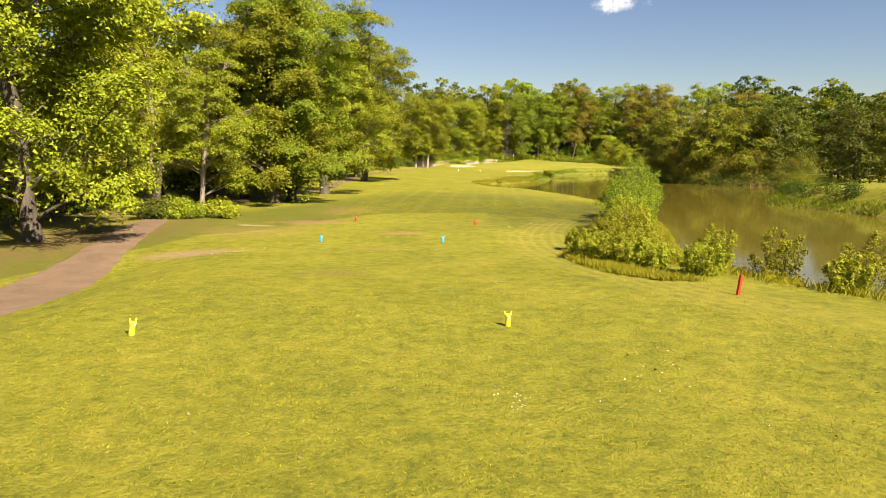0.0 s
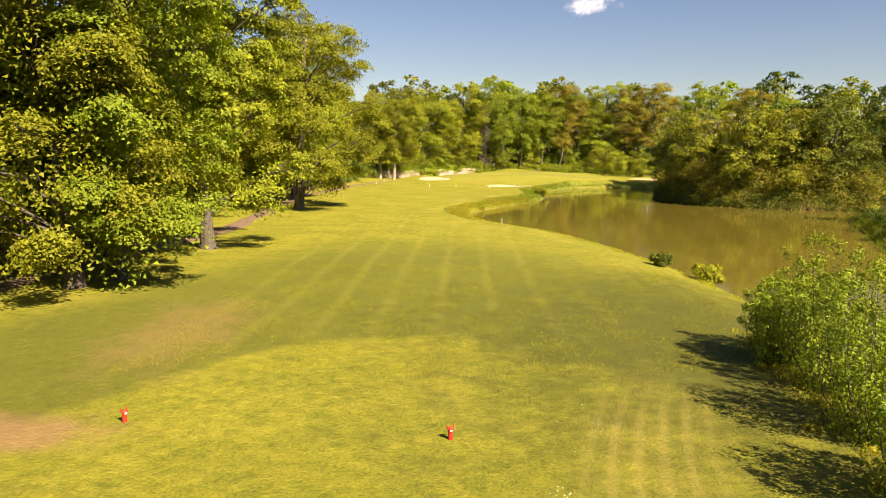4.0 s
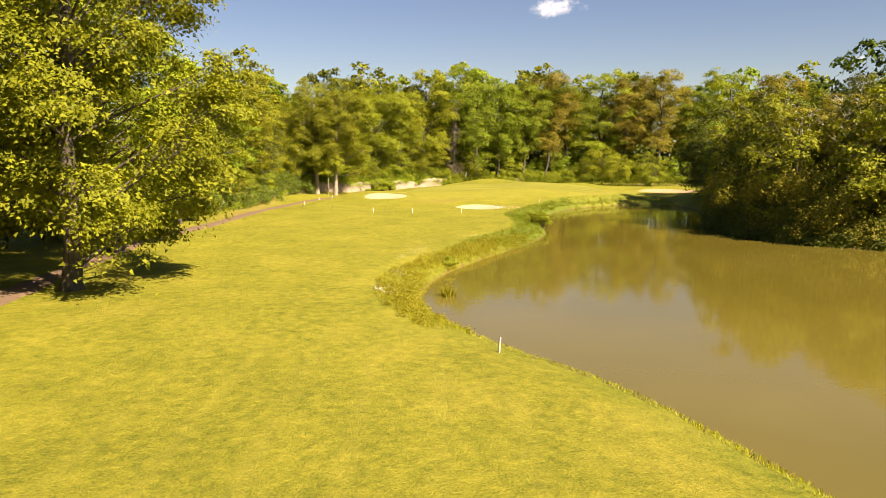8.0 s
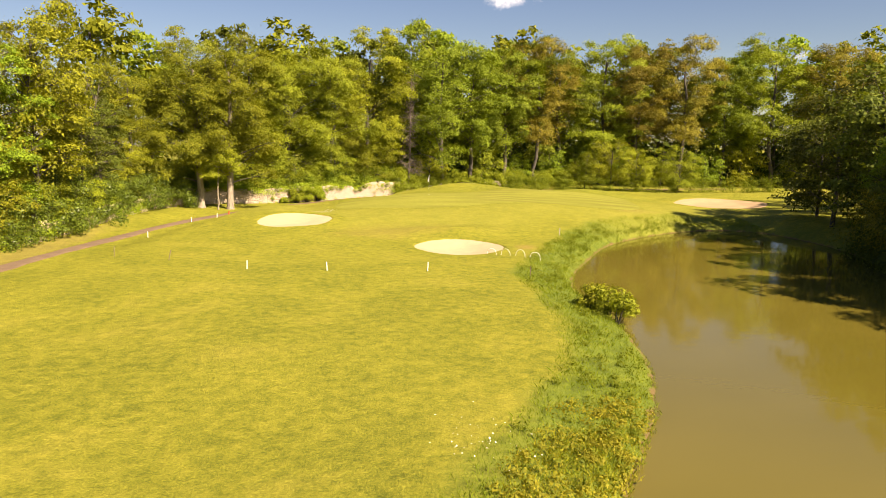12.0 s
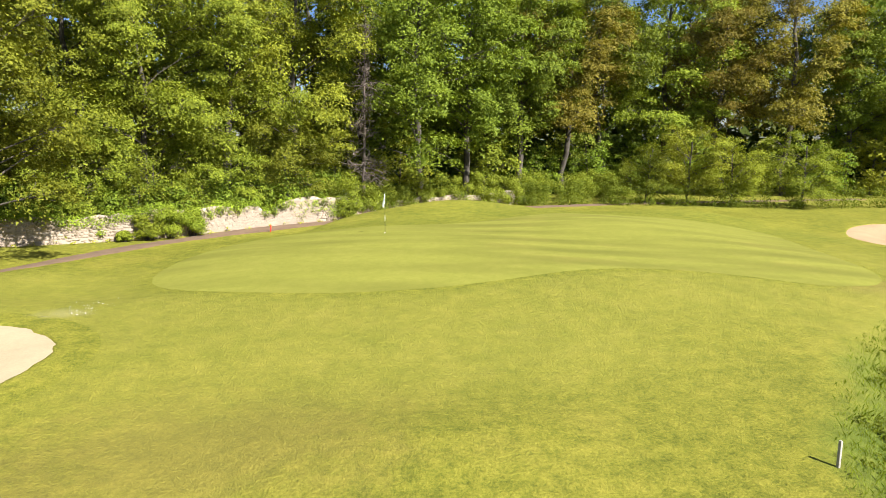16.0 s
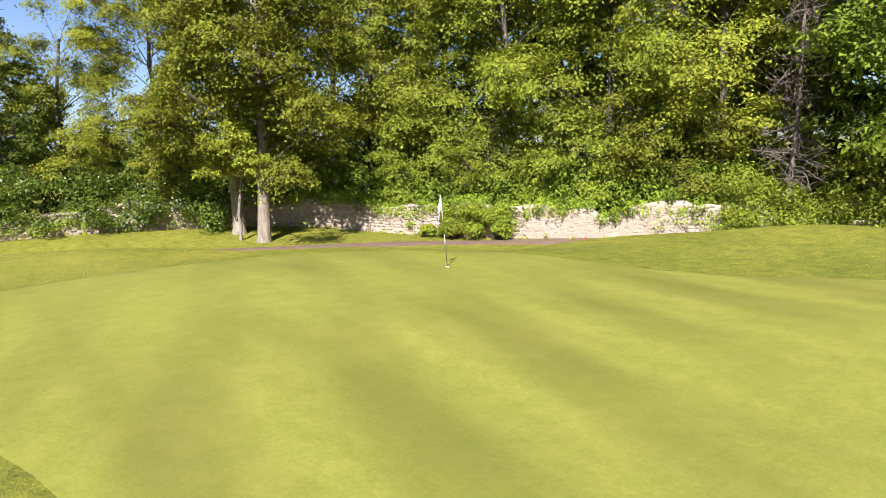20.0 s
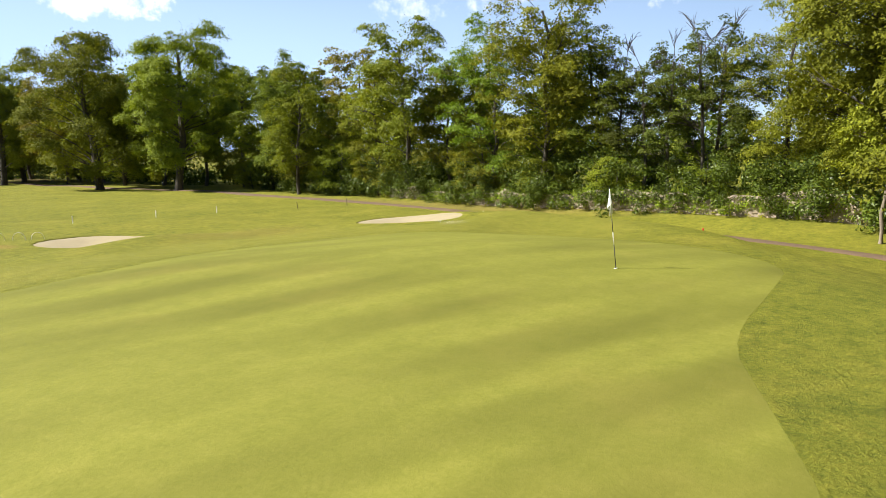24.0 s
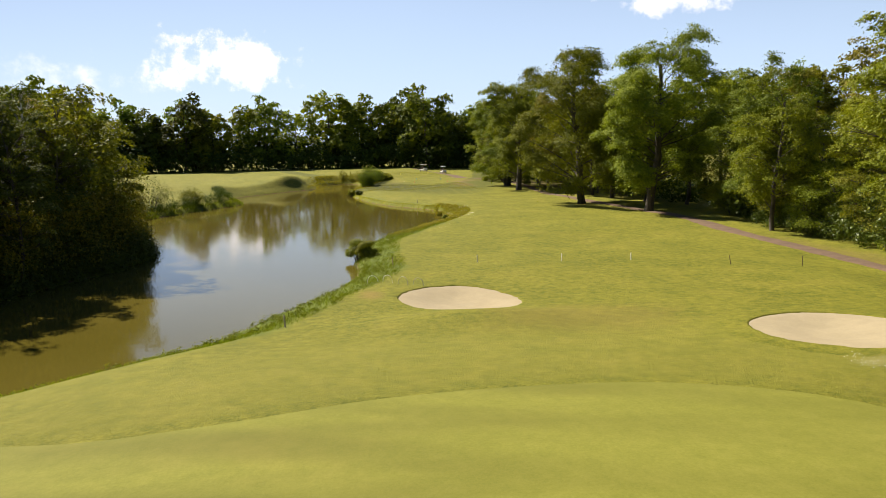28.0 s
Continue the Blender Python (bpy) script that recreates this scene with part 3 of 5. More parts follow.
green = new("putting_green", draped("putting_green", GREEN, ground_height, 0.02, M_GREEN))
tagged(green, "smooth closely mown pale putting green with mower stripes", "putting green", kind="structure")
for k, b in enumerate(BUNKERS):
    s = new("sand_bunker", draped("sand_bunker", b, lambda x, y, k=k: sand_height(k, x, y), 0.0, M_SHADED_SAND if k == 2 else M_SAND, 0.35))
    tagged(s, "shallow bunker of pale raked sand set in turf", "bunker", "bunkers round the green", "structure")
    edge = rounded(b, times=1)
    out = np.roll(edge, -1, 0) - np.roll(edge, 1, 0)
    out = np.stack([out[:, 1], -out[:, 0]], -1) / np.linalg.norm(out, axis=1)[:, None]
    if far_from(b, *(edge[:1] + out[:1] * 0.2).T)[0] < 0:
        out = -out
    lip = []
    ragged = 0.03 * np.random.default_rng(k).normal(size=len(edge))
    for way, up in ((1.5, -0.02), (0.9, 0.012), (0.3, 0.018), (0.04, 0.012), (-0.05, -0.012), (-0.10, -0.12)):
        q = edge + out * (way + (ragged if way < 0.5 else 0 * ragged))[:, None]
        lip.append(np.column_stack([q, ground_height(q[:, 0], q[:, 1]) + up]))
    lip = np.array(lip)
    li = np.arange(lip.shape[0] * lip.shape[1]).reshape(lip.shape[:2])
    lj = np.roll(li, -1, 1)
    part("turf_lip", mesh_from("turf_lip", lip.reshape(-1, 3), np.stack([li[:-1], lj[:-1], lj[1:], li[1:]], -1).reshape(-1, 4), M_TURF, True), s, "rounded turf edge")

path_way = TRACK
side = np.gradient(path_way, axis=0)
side = np.stack([-side[:, 1], side[:, 0]], -1) / np.linalg.norm(side, axis=1)[:, None]
fine = np.concatenate([np.linspace(a, b, max(2, int(np.hypot(*(b - a)) / 0.7)), endpoint=False) for a, b in zip(path_way[:-1], path_way[1:])])
fs = np.gradient(fine, axis=0)
fs = np.stack([-fs[:, 1], fs[:, 0]], -1) / (np.linalg.norm(fs, axis=1)[:, None] + 1e-9)
rng = np.random.default_rng(5)
half = 0.95 + 0.55 * smooth(40, 18, fine[:, 1]) - 0.15 * smooth(130, 150, fine[:, 1]) * smooth(190, 180, fine[:, 1]) + 0.12 * np.sin(np.arange(len(fine)) * 0.31) + 0.06 * rng.normal(size=len(fine))
cols = []
for u in np.linspace(-1, 1, 7):
    xy = fine + fs * (half * u)[:, None]
    cols.append(np.column_stack([xy, land(xy[:, 0], xy[:, 1]) + 0.03 + 0.03 * (1 - u * u) - (0.06 if abs(u) == 1 else 0)]))
cols = np.array(cols)
ii = np.arange(cols.shape[0] * cols.shape[1]).reshape(cols.shape[:2])
path = new("path", mesh_from("path", cols.reshape(-1, 3), np.stack([ii[:-1, :-1], ii[1:, :-1], ii[1:, 1:], ii[:-1, 1:]], -1).reshape(-1, 4), M_PATH, True))
tagged(path, "narrow red-brown dirt path beside the fairway", "path", kind="structure")

bm = bmesh.new()
bm.faces.new([bm.verts.new((x, y, WATER)) for x, y in rounded([(c[0] + (1.2 if c[0] > 30 else -1.2) * 0, c[1]) for c in (POND_WEST + POND_EAST)], times=3)])
bmesh.ops.triangulate(bm, faces=bm.faces[:])
water = new("water", bm_mesh("water", bm, M_WATER))
tagged(water, "still muddy brown pond reflecting trees and sky", "pond", kind="structure")


# ---- trees ----
def sprays(rng, centres, radii, ways, counts, size, flat=0.34, upward=0.42):
    """Leaf triangles in flat drooping pads, one round each centre; ways point out from the trunk."""
    c, r, w = (np.repeat(np.asarray(v, float), counts, 0) for v in (centres, radii, ways))
    n = len(c)
    a, d = rng.random(n) * 2 * math.pi, np.sqrt(rng.random(n)) * (0.85 + 0.3 * rng.random(n))
    ragged = 1 + 0.30 * np.sin(3 * a + c[:, 0] * 7) + 0.18 * np.sin(5 * a + c[:, 1] * 9)
    off = np.column_stack([np.cos(a) * d * ragged, np.sin(a) * d * ragged, flat * rng.normal(size=n) * 0.6 - 0.24 * d * d])
    off[:, 2] -= 0.22 * (off[:, :2] * w[:, :2]).sum(1)
    place = c + off * r[:, None]
    nor = np.array([0, 0, upward]) + 0.55 * w + 0.25 * off * [1, 1, 0] + rng.normal(size=(n, 3)) * 0.40
    nor /= np.linalg.norm(nor, axis=1)[:, None]
    u = np.cross(nor, rng.normal(size=(n, 3)))
    u /= np.linalg.norm(u, axis=1)[:, None] + 1e-9
    v = np.cross(nor, u)
    s = (size * (0.6 + 0.8 * rng.random(n)))[:, None]
    leaf = np.stack([place + u * s, place - u * s * 0.8 + v * s * 0.62, place - u * s * 0.8 - v * s * 0.62], 1)
    return leaf.reshape(-1, 3), np.arange(3 * n).reshape(-1, 3)


def tree_meshes(seed, height, crown_low, radius, bark, leaf, clumps=46, count=95, size=0.30, trunk=0.30, shape="oval", limb_sides=5, lean=0.0, wander=1.0, core=8, pads=5, thin=0.0, limb_bark=None):
    """The meshes of one tree: a tapered trunk, boughs that rise and level out, and flat sprays of leaves along them; thin: the share of boughs left bare."""
    rng = np.random.default_rng(seed)
    k = 9
    zz = np.linspace(0, height * 0.76, k)
    bend = np.cumsum(rng.normal(size=(k, 2)) * 0.010 * height * wander, 0)
    bend -= bend[0]
    bend[:, 0] += lean * zz
    line = np.column_stack([bend, zz])
    rad = trunk * (1 - zz / height) ** 0.8 + 0.02
    rad[0] *= 1.5
    line[0, 2] = -0.35
    line = np.insert(line, 1, [*(bend[0] * 0.5), 0.35], 0)
    rad = np.insert(rad, 1, trunk * 1.08)
    stem = tube(line, rad, 9)
    half = (height - crown_low) / 2
    mid_z = crown_low + half * (0.90 if shape == "oval" else 0.84)
    lobes = rng.normal(size=(9, 3))
    lobes /= np.linalg.norm(lobes, axis=1)[:, None]
    lift = rng.uniform(-0.30, 0.26, 9)
    limbs, centres, radii, ways, inner, inner_r, inner_w = [], [], [], [], [], [], []
    masses = max(14, int(clumps * 0.62))
    swell = radius * (24.0 / masses) ** 0.40
    for i in range(masses):
        w = -0.86 + 1.84 * ((i + 0.5 + 0.7 * rng.normal()) / masses)
        w = min(0.97, max(-0.95, w))
        a = i * 2.39996 + rng.normal() * 0.45
        flat_ = math.sqrt(1 - w * w) ** (0.6 if shape == "oval" and w < 0 else 0.72)
        d = np.array([math.cos(a) * flat_, math.sin(a) * flat_, w])
        lump = 1 + float((lift * np.maximum(0, lobes @ d) ** 4).sum())
        f = (rng.uniform(0.70, 0.88) if rng.random() > 0.2 else rng.uniform(0.35, 0.62)) * lump
        tip = np.array([d[0] * radius * f, d[1] * radius * f, mid_z + d[2] * half * f * 1.06])
        h = tip[2]
        hub = np.array([np.interp(h, line[:, 2], line[:, 0]), np.interp(h, line[:, 2], line[:, 1])])
        tip[:2] += hub
        far = np.linalg.norm(tip[:2] - hub)
        low = max(crown_low * 0.75, h - far * (0.25 + 0.5 * rng.random()) - 0.16 * half * max(0, w))
        low = min(low, height * 0.72)
        root = np.array([np.interp(low, line[:, 2], line[:, 0]), np.interp(low, line[:, 2], line[:, 1]), low])
        bow = root * 0.5 + tip * 0.5 + rng.normal(size=3) * 0.06 * far + [0, 0, 0.10 * far]
        at = lambda s: (1 - s) ** 2 * root + 2 * s * (1 - s) * bow + s * s * tip
        thick = max(0.03, 0.27 * np.interp(low, line[:, 2], rad))
        limbs.append(tube([at(s) for s in (0, 0.3, 0.65, 1.0)], [thick, thick * 0.75, thick * 0.45, 0.02], limb_sides))
        out = np.array([*(tip[:2] - hub), 0.0])
        out = out / (np.linalg.norm(out) + 1e-6) * min(1.0, far / (0.5 * radius))
        big = swell * rng.uniform(0.30, 0.47) * (0.9 if w > 0.8 else 1.0)
        bare = rng.random() < thin
        for _ in range(pads + 2):
            # pads on the upper and outer side of each mass
            e = rng.normal(size=3) + 0.75 * out + [0, 0, 0.55]
            e /= np.linalg.norm(e)
            spot = tip + e * big * rng.uniform(0.45, 1.0) * [1.0, 1.0, 0.82]
            if limb_sides > 3:
                limbs.append(tube([at(rng.uniform(0.6, 1.0)), tip * 0.4 + spot * 0.6 + rng.normal(size=3) * 0.08 * big, spot], [0.022, 0.015, 0.006], 3))
            if bare and rng.random() < 0.75:
                continue
            centres.append(spot)
            radii.append(big * rng.uniform(0.30, 0.55))
            ways.append(e)
        inner.append(tip * 0.85 + root * 0.15)
        inner_r.append(big * 0.8)
        inner_w.append(out)
    share = np.array(radii) ** 2
    share = np.maximum(8, share / share.sum() * count * clumps * 1.40).astype(int)
    crown = [sprays(rng, centres, radii, ways, share, size)]
    if core:
        crown.append(sprays(rng, inner, inner_r, inner_w, np.full(len(inner), int(count * clumps * 0.30 / masses)), size * 1.15, 0.7))
    return {
        "trunk": mesh_from("trunk", *stem, bark, True),
        "branchwork": mesh_from("branchwork", *merged(limbs), limb_bark or bark, True),
        "crown": mesh_from("crown", *merged(crown), leaf),
    }


def tree(meshes, name, x, y, label, group="", scale=1.0, turn=0.0, sink=0.0):
    m = pose(x, y, put(x, y) - sink, 0, 0, turn) @ Matrix.Scale(scale, 4)
    ob = thing(name, m, label, "tree", group)
    for key, me in meshes.items():
        part(key, me, ob)
    return ob


# kinds of tree, each built once
OAK = [tree_meshes(11 + i, (19.5, 18.0, 18.5)[i], (0.8, 0.0, 0.8)[i], (6.2, 5.6, 5.6)[i], M_BARK, M_LEAF[(0, 1, 0)[i]], 76, 760, 0.088, 0.40, core=12, pads=5) for i in range(3)]
SLIM = [tree_meshes(31 + i, 13.0, 1.8, 3.6, M_BARK_PALE, M_LEAF[(0, 4)[i]], 56, 430, 0.070, 0.16, "round", core=0) for i in range(2)]
WOOD = [tree_meshes(51 + i, 21.0, (2.0, 3.0, 4.0, 2.0, 3.0)[i], (5.2, 5.6, 5.4, 4.8, 5.2)[i], M_BARK, M_LEAF[(0, 1, 2, 4, 4)[i]], 46, 180, 0.18, 0.26) for i in range(5)]
FAR = [tree_meshes(71 + i, 23.0, 3.0, 5.6, M_BARK, M_LEAF[(1, 0, 5)[i]], 44, 72, 0.315, 0.25, limb_sides=3, pads=4) for i in range(3)]
DISTANT = [tree_meshes(75 + i, 21.0, 1.5, 6.2, M_BARK, M_LEAF[(5, 1, 0)[i]], 36, 52, 0.46, 0.25, limb_sides=3, pads=4) for i in range(3)]
LOW = [tree_meshes(91 + i, 7.5, 0.8, 3.0, M_BARK, M_LEAF[(1, 4, 0)[i]], 26, 120, 0.125, 0.10, "round", core=4) for i in range(3)]
BIRCH = [tree_meshes(81 + i, 14.5, 2.0, 3.0, M_BIRCH, M_LEAF[(5, 2)[i]], 44, 150, 0.085, 0.12, core=0, thin=0.25) for i in range(2)]
WALL_TREE = tree_meshes(17, 20.0, 3.0, 5.2, M_BARK_PALE, M_LEAF[0], 60, 500, 0.092, 0.37, wander=0.25, core=2, pads=6, limb_bark=M_BARK)
MAPLE = tree_meshes(161, 7.8, 3.2, 2.1, M_BARK_PALE, M_LEAF[4], 30, 330, 0.070, 0.08, "round", core=2)
FAR_DARK = [tree_meshes(171 + i, 23.0, 1.5, 5.8, M_BARK, M_LEAF[(3, 5, 2)[i]], 44, 80, 0.315, 0.25, limb_sides=3, pads=4) for i in range(3)]
BOUNDARY = [tree_meshes(131 + i, (17.5, 16.0, 18.5, 15.5)[i], 2.0, (4.6, 4.2, 4.4, 3.8)[i], M_BARK, M_LEAF[(4, 0, 1, 0)[i]], 54, 330, 0.092, 0.20, core=2, thin=0.10) for i in range(4)]
DENSE = [tree_meshes(141 + i, 16.0, 0.8, 4.8, M_BARK, M_LEAF[(5, 0)[i]], 40, 120, 0.18, 0.2, core=12) for i in range(2)]
NEAR_EDGE = [tree_meshes(121 + i, 21.0, (1.0, 2.0)[i], 5.4, M_BARK, M_LEAF[(0, 4)[i]], 54, 620, 0.086, 0.26, core=8, pads=6) for i in range(2)]
AIRY = [tree_meshes(151 + i, 12.5, 1.5, 2.4, M_BARK, M_LEAF[(5, 1)[i]], 44, 150, 0.072, 0.11, core=0, thin=0.35) for i in range(2)]
LOW_FINE = [tree_meshes(96 + i, 7.5, 0.6, 3.0, M_BARK, M_LEAF[(4, 0)[i]], 28, 330, 0.072, 0.10, "round", core=4) for i in range(2)]
EDGE = [tree_meshes(111 + i, (21.0, 20.0, 21.5, 20.0)[i], (2.0, 3.0, 4.5, 2.5)[i], (5.2, 5.6, 5.2, 4.8)[i], M_BARK, M_LEAF[(0, 1, 2, 1)[i]], 54, 460, 0.097, 0.26, core=8) for i in range(4)]
rng = np.random.default_rng(21)
EDGE_LABEL = "tall leafy oak with fresh green leaves beside the fairway"
for k, x, y, s in ((0, -18.3, 31.5, 1.0), (0, -13.7, 57.6, 0.95), (1, -12.7, 59.5, 1.0), (2, -17.7, 63.5, 0.95), (2, -11.75, 70.7, 1.12), (0, -11.15, 100.8, 1.16),
                   (2, -13.8, 114.3, 1.14)):
    tree(OAK[k], "oak_tree", x, y, EDGE_LABEL, "oaks along the fairway", s, rng.random() * 360)
tree(SLIM[0], "young_tree", -14.5, 42.5, "slender pale-barked young tree with a bush at its foot", "", 0.90, 40)
tree(SLIM[1], "young_tree", -18.6, 45.5, "slender pale-barked young tree in the shade of the oaks", "", 0.95, 150)
for x, y in ((-7.36, 188.4), (-4.22, 188.5)):
    tree(WALL_TREE, "wall_tree", x, y, "tall tree with a bare pale grey trunk beside the stone wall", "trees by the wall", 1.0, 40 if x < -6 else 170)

tree(MAPLE, "young_maple", -5.4, 187.6, "slim young tree with bright lime leaves by the wall", "", 1.0, 20)


def woods(kinds, name, spots, label, group, low, high):
    for x, y in spots:
        tree(kinds[rng.integers(len(kinds))], name, x, y, label, group, low + (high - low) * rng.random(), rng.random() * 360, 0.2)


def scatter(corners, gap):
    """Spots about gap apart inside an outline."""
    p = np.array(corners, float)
    lo, hi = p.min(0), p.max(0)
    xs, ys = np.meshgrid(np.arange(lo[0], hi[0], gap), np.arange(lo[1], hi[1], gap))
    xs, ys = xs + rng.uniform(-0.38, 0.38, xs.shape) * gap, ys + rng.uniform(-0.38, 0.38, ys.shape) * gap
    keep = far_from(p, xs, ys) < 0
    return np.column_stack([xs[keep], ys[keep]])


woods(WOOD, "oak_tree", [(-22.3, 55.3), (-25.7, 65.4), (-20.5, 84), (-22, 108), (-18.6, 93.5), (-18.0, 88), (-19.2, 102.5), (-17.5, 79)], EDGE_LABEL, "oaks along the fairway", 0.82, 0.92)
woods(WOOD, "woodland_tree", scatter([(-26, 26), (-24, 46), (-31, 70), (-27, 90), (-29, 120), (-23, 128), (-40, 128), (-44, 20)], 10.2), "leafy woodland tree in a dense wood", "wood beside the fairway", 0.75, 1.0)
woods(BOUNDARY, "boundary_tree", [(-20, 124), (-18.5, 129.5), (-15.2, 134), (-19.5, 141), (-17.0, 152.5), (-16.5, 167), (-25, 133), (-24.5, 150), (-23, 160)], "airy leafy tree with sunlit fresh leaves behind the boundary hedge", "trees along the boundary", 0.78, 1.0)
woods(AIRY, "thin_tree", [(-14.0, 171.6), (-14.6, 173.6), (-14.2, 175.6), (-15.6, 177.0), (-16, 169.5)], "thin half-bare tree with sparse leaves behind the hedge", "trees along the boundary", 0.95, 1.2)
for k, x, y, s in ((0, -14.8, 163.4, 1.12), (1, -16.6, 148.0, 1.12), (2, -16.4, 157.5, 0.95)):
    tree(BOUNDARY[k], "boundary_tree", x, y, "tall bright green tree standing over the boundary hedge", "trees along the boundary", s, 40 + 90 * k)
tree(NEAR_EDGE[1], "boundary_tree", -16.2, 181.0, "tall leafy tree with dark limbs behind the boundary hedge", "trees along the boundary", 0.72, 200)
tree(NEAR_EDGE[0], "boundary_tree", -14.4, 185.5, "tall leafy tree with dark limbs behind the boundary hedge", "trees along the boundary", 0.85, 70)
woods(NEAR_EDGE, "woodland_tree", [(-9, 198.5), (-4, 201), (1, 203), (6.5, 206), (12, 209.5)], "tall leafy tree at the edge of the wood behind the wall", "wood behind the green", 1.05, 1.25)
woods(EDGE, "woodland_tree", [(23, 210), (28, 212.5), (34, 216), (40, 220), (46, 224), (52, 223), (58, 220), (64, 217.5), (71, 217), (79, 215.5), (87, 211), (94, 205)],
      "tall leafy tree at the edge of the wood behind the green", "wood behind the green", 1.10, 1.34)
woods(FAR, "woodland_tree", scatter([(-30, 190), (-12, 204), (12, 217), (36, 226), (50, 232), (90, 222), (108, 200), (118, 214), (90, 246), (30, 244), (-34, 214)], 12), "tall leafy tree inside the wood behind the green", "wood behind the green", 1.1, 1.3)
woods(FAR, "woodland_tree", scatter([(-30, 240), (30, 252), (90, 250), (120, 230), (122, 262), (-20, 268)], 15), "tall leafy tree deep in the wood behind the green", "wood behind the green", 1.0, 1.15)
woods(LOW_FINE, "understory_tree", [(-9, 195.0), (-2.5, 198.2), (2.5, 200.4), (7, 202.9), (11.5, 205.2)], "small bright green tree leaning over the stone wall", "understory behind the green", 0.8, 1.2)
woods(LOW_FINE, "understory_tree", [(46, 213), (52.5, 208.5), (58, 206), (49.5, 211)], "sunlit small tree at the dark edge of the wood", "understory behind the green", 0.7, 1.1)
woods(LOW, "understory_tree", [(15.5, 209.2), (21, 210), (30, 215), (36, 218.5), (43, 222), (49, 224), (55, 221.5), (61, 218.5), (67.5, 216), (74, 216.5), (83, 213), (90, 208)],
      "small bright green tree in the understory of the wood", "understory behind the green", 0.75, 1.25)
woods(LOW_FINE, "understory_tree", [(-22, 36), (-23.5, 42), (-25, 50), (-28, 58), (-24, 70), (-21, 76), (-19, 93), (-20.5, 100), (-22, 116), (-19.5, 121), (-18, 131), (-17.2, 138), (-16.6, 144), (-15.5, 157), (-15, 163), (-14.2, 170), (-14.4, 176), (-13, 185)],
      "small bright green tree at the edge of the wood", "understory beside the fairway", 0.6, 1.0)
woods(FAR_DARK, "woodland_tree", scatter([(62, 120), (58, 140), (64, 160), (70, 174), (112, 174), (112, 80), (84, 85)], 13), "tall leafy tree in the wood beyond the pond", "wood beyond the pond", 0.7, 0.95)
for x, y, s, k in ((42.5, 127.5, 0.9, 1), (45.5, 138.5, 1.1, 0), (43.2, 132, 1.0, 0), (47, 127, 1.0, 1), (54.9, 157.7, 1.0, 0), (49.5, 129.8, 1.12, 0), (48.5, 140, 0.95, 1), (53.5, 148, 0.9, 1), (54, 138, 1.0, 0), (45, 122.5, 0.8, 1), (56, 122, 0.85, 1)):
    tree(BIRCH[k], "birch_tree", x, y, "white-barked birch with thin foliage on the pond bank", "birches on the bank", s, rng.random() * 360)
woods(AIRY, "bank_tree", [(41.2, 141), (40.4, 135), (41.0, 128), (43.5, 145.5)], "thin wispy tree leaning over the pond bank", "trees on the pond bank", 0.85, 1.1)
woods(WOOD, "bank_tree", [(52, 122), (58, 128), (60, 140), (60, 150), (58, 165), (63, 170), (65, 158), (68, 178), (72, 186), (65, 173), (50, 134)], "leafy tree crowding the far pond bank", "trees on the pond bank", 0.5, 0.62)
woods(DENSE, "bank_tree", [(45.5, 131), (47.5, 138), (48.5, 144), (51, 150), (48, 124), (51.5, 127), (52, 119.5), (57, 117), (55, 133), (50, 138), (64, 116), (70, 110), (76, 103), (53.5, 93), (58, 87), (62, 97), (49, 159.5), (51.5, 165), (48.5, 153.5), (56, 168.5), (53.5, 157.5), (41.4, 131.5), (40.8, 125.0), (44.2, 119.6), (44.6, 139.5), (48.2, 147.2), (49, 116.8), (53.5, 115.8)], "dark dense tree crowding the pond bank", "trees on the pond bank", 0.62, 0.9)
woods(DISTANT, "distant_tree", scatter([(-60, -36), (20, -48), (80, -40), (98, 10), (104, 80), (124, 80), (118, -58), (-60, -62)], 8.6), "dark leafy tree in a distant wood behind the tees", "distant wood", 0.9, 1.42)
woods(DISTANT, "distant_tree", scatter([(-75, -40), (-40, -45), (-32, 0), (-50, 20), (-75, 20)], 13), "dark leafy tree in a distant wood behind the tees", "distant wood", 0.75, 0.95)

woods(DISTANT, "distant_tree", scatter([(-78, 20), (-70, 120), (-74, 260), (-95, 260), (-100, 20)], 17), "dark leafy tree in a distant wood beyond the boundary", "distant wood", 0.45, 0.8)


# ---- undergrowth, hedges ----
def foliage(name, centres, radii, count, size, mat, label, category, seed, flat=0.85, kind="stuff"):
    ob = new(name, mesh_from(name, *leaves(np.random.default_rng(seed), centres, radii, count, size, flat), mat))
    return tagged(ob, label, category, kind=kind)


def along(points, step, jitter, seed):
    r = np.random.default_rng(seed)
    p = rounded(points, False)
    q = np.concatenate([np.linspace(a, b, max(2, int(np.hypot(*(b - a)) / step)), endpoint=False) for a, b in zip(p[:-1], p[1:])])
    keep = np.r_[True, np.hypot(*np.diff(q, axis=0).T) > 1e-6]
    return q[keep] + r.normal(size=q[keep].shape) * jitter


def lifted(xy, up):
    return np.column_stack([xy, land(xy[:, 0], xy[:, 1]) + up])


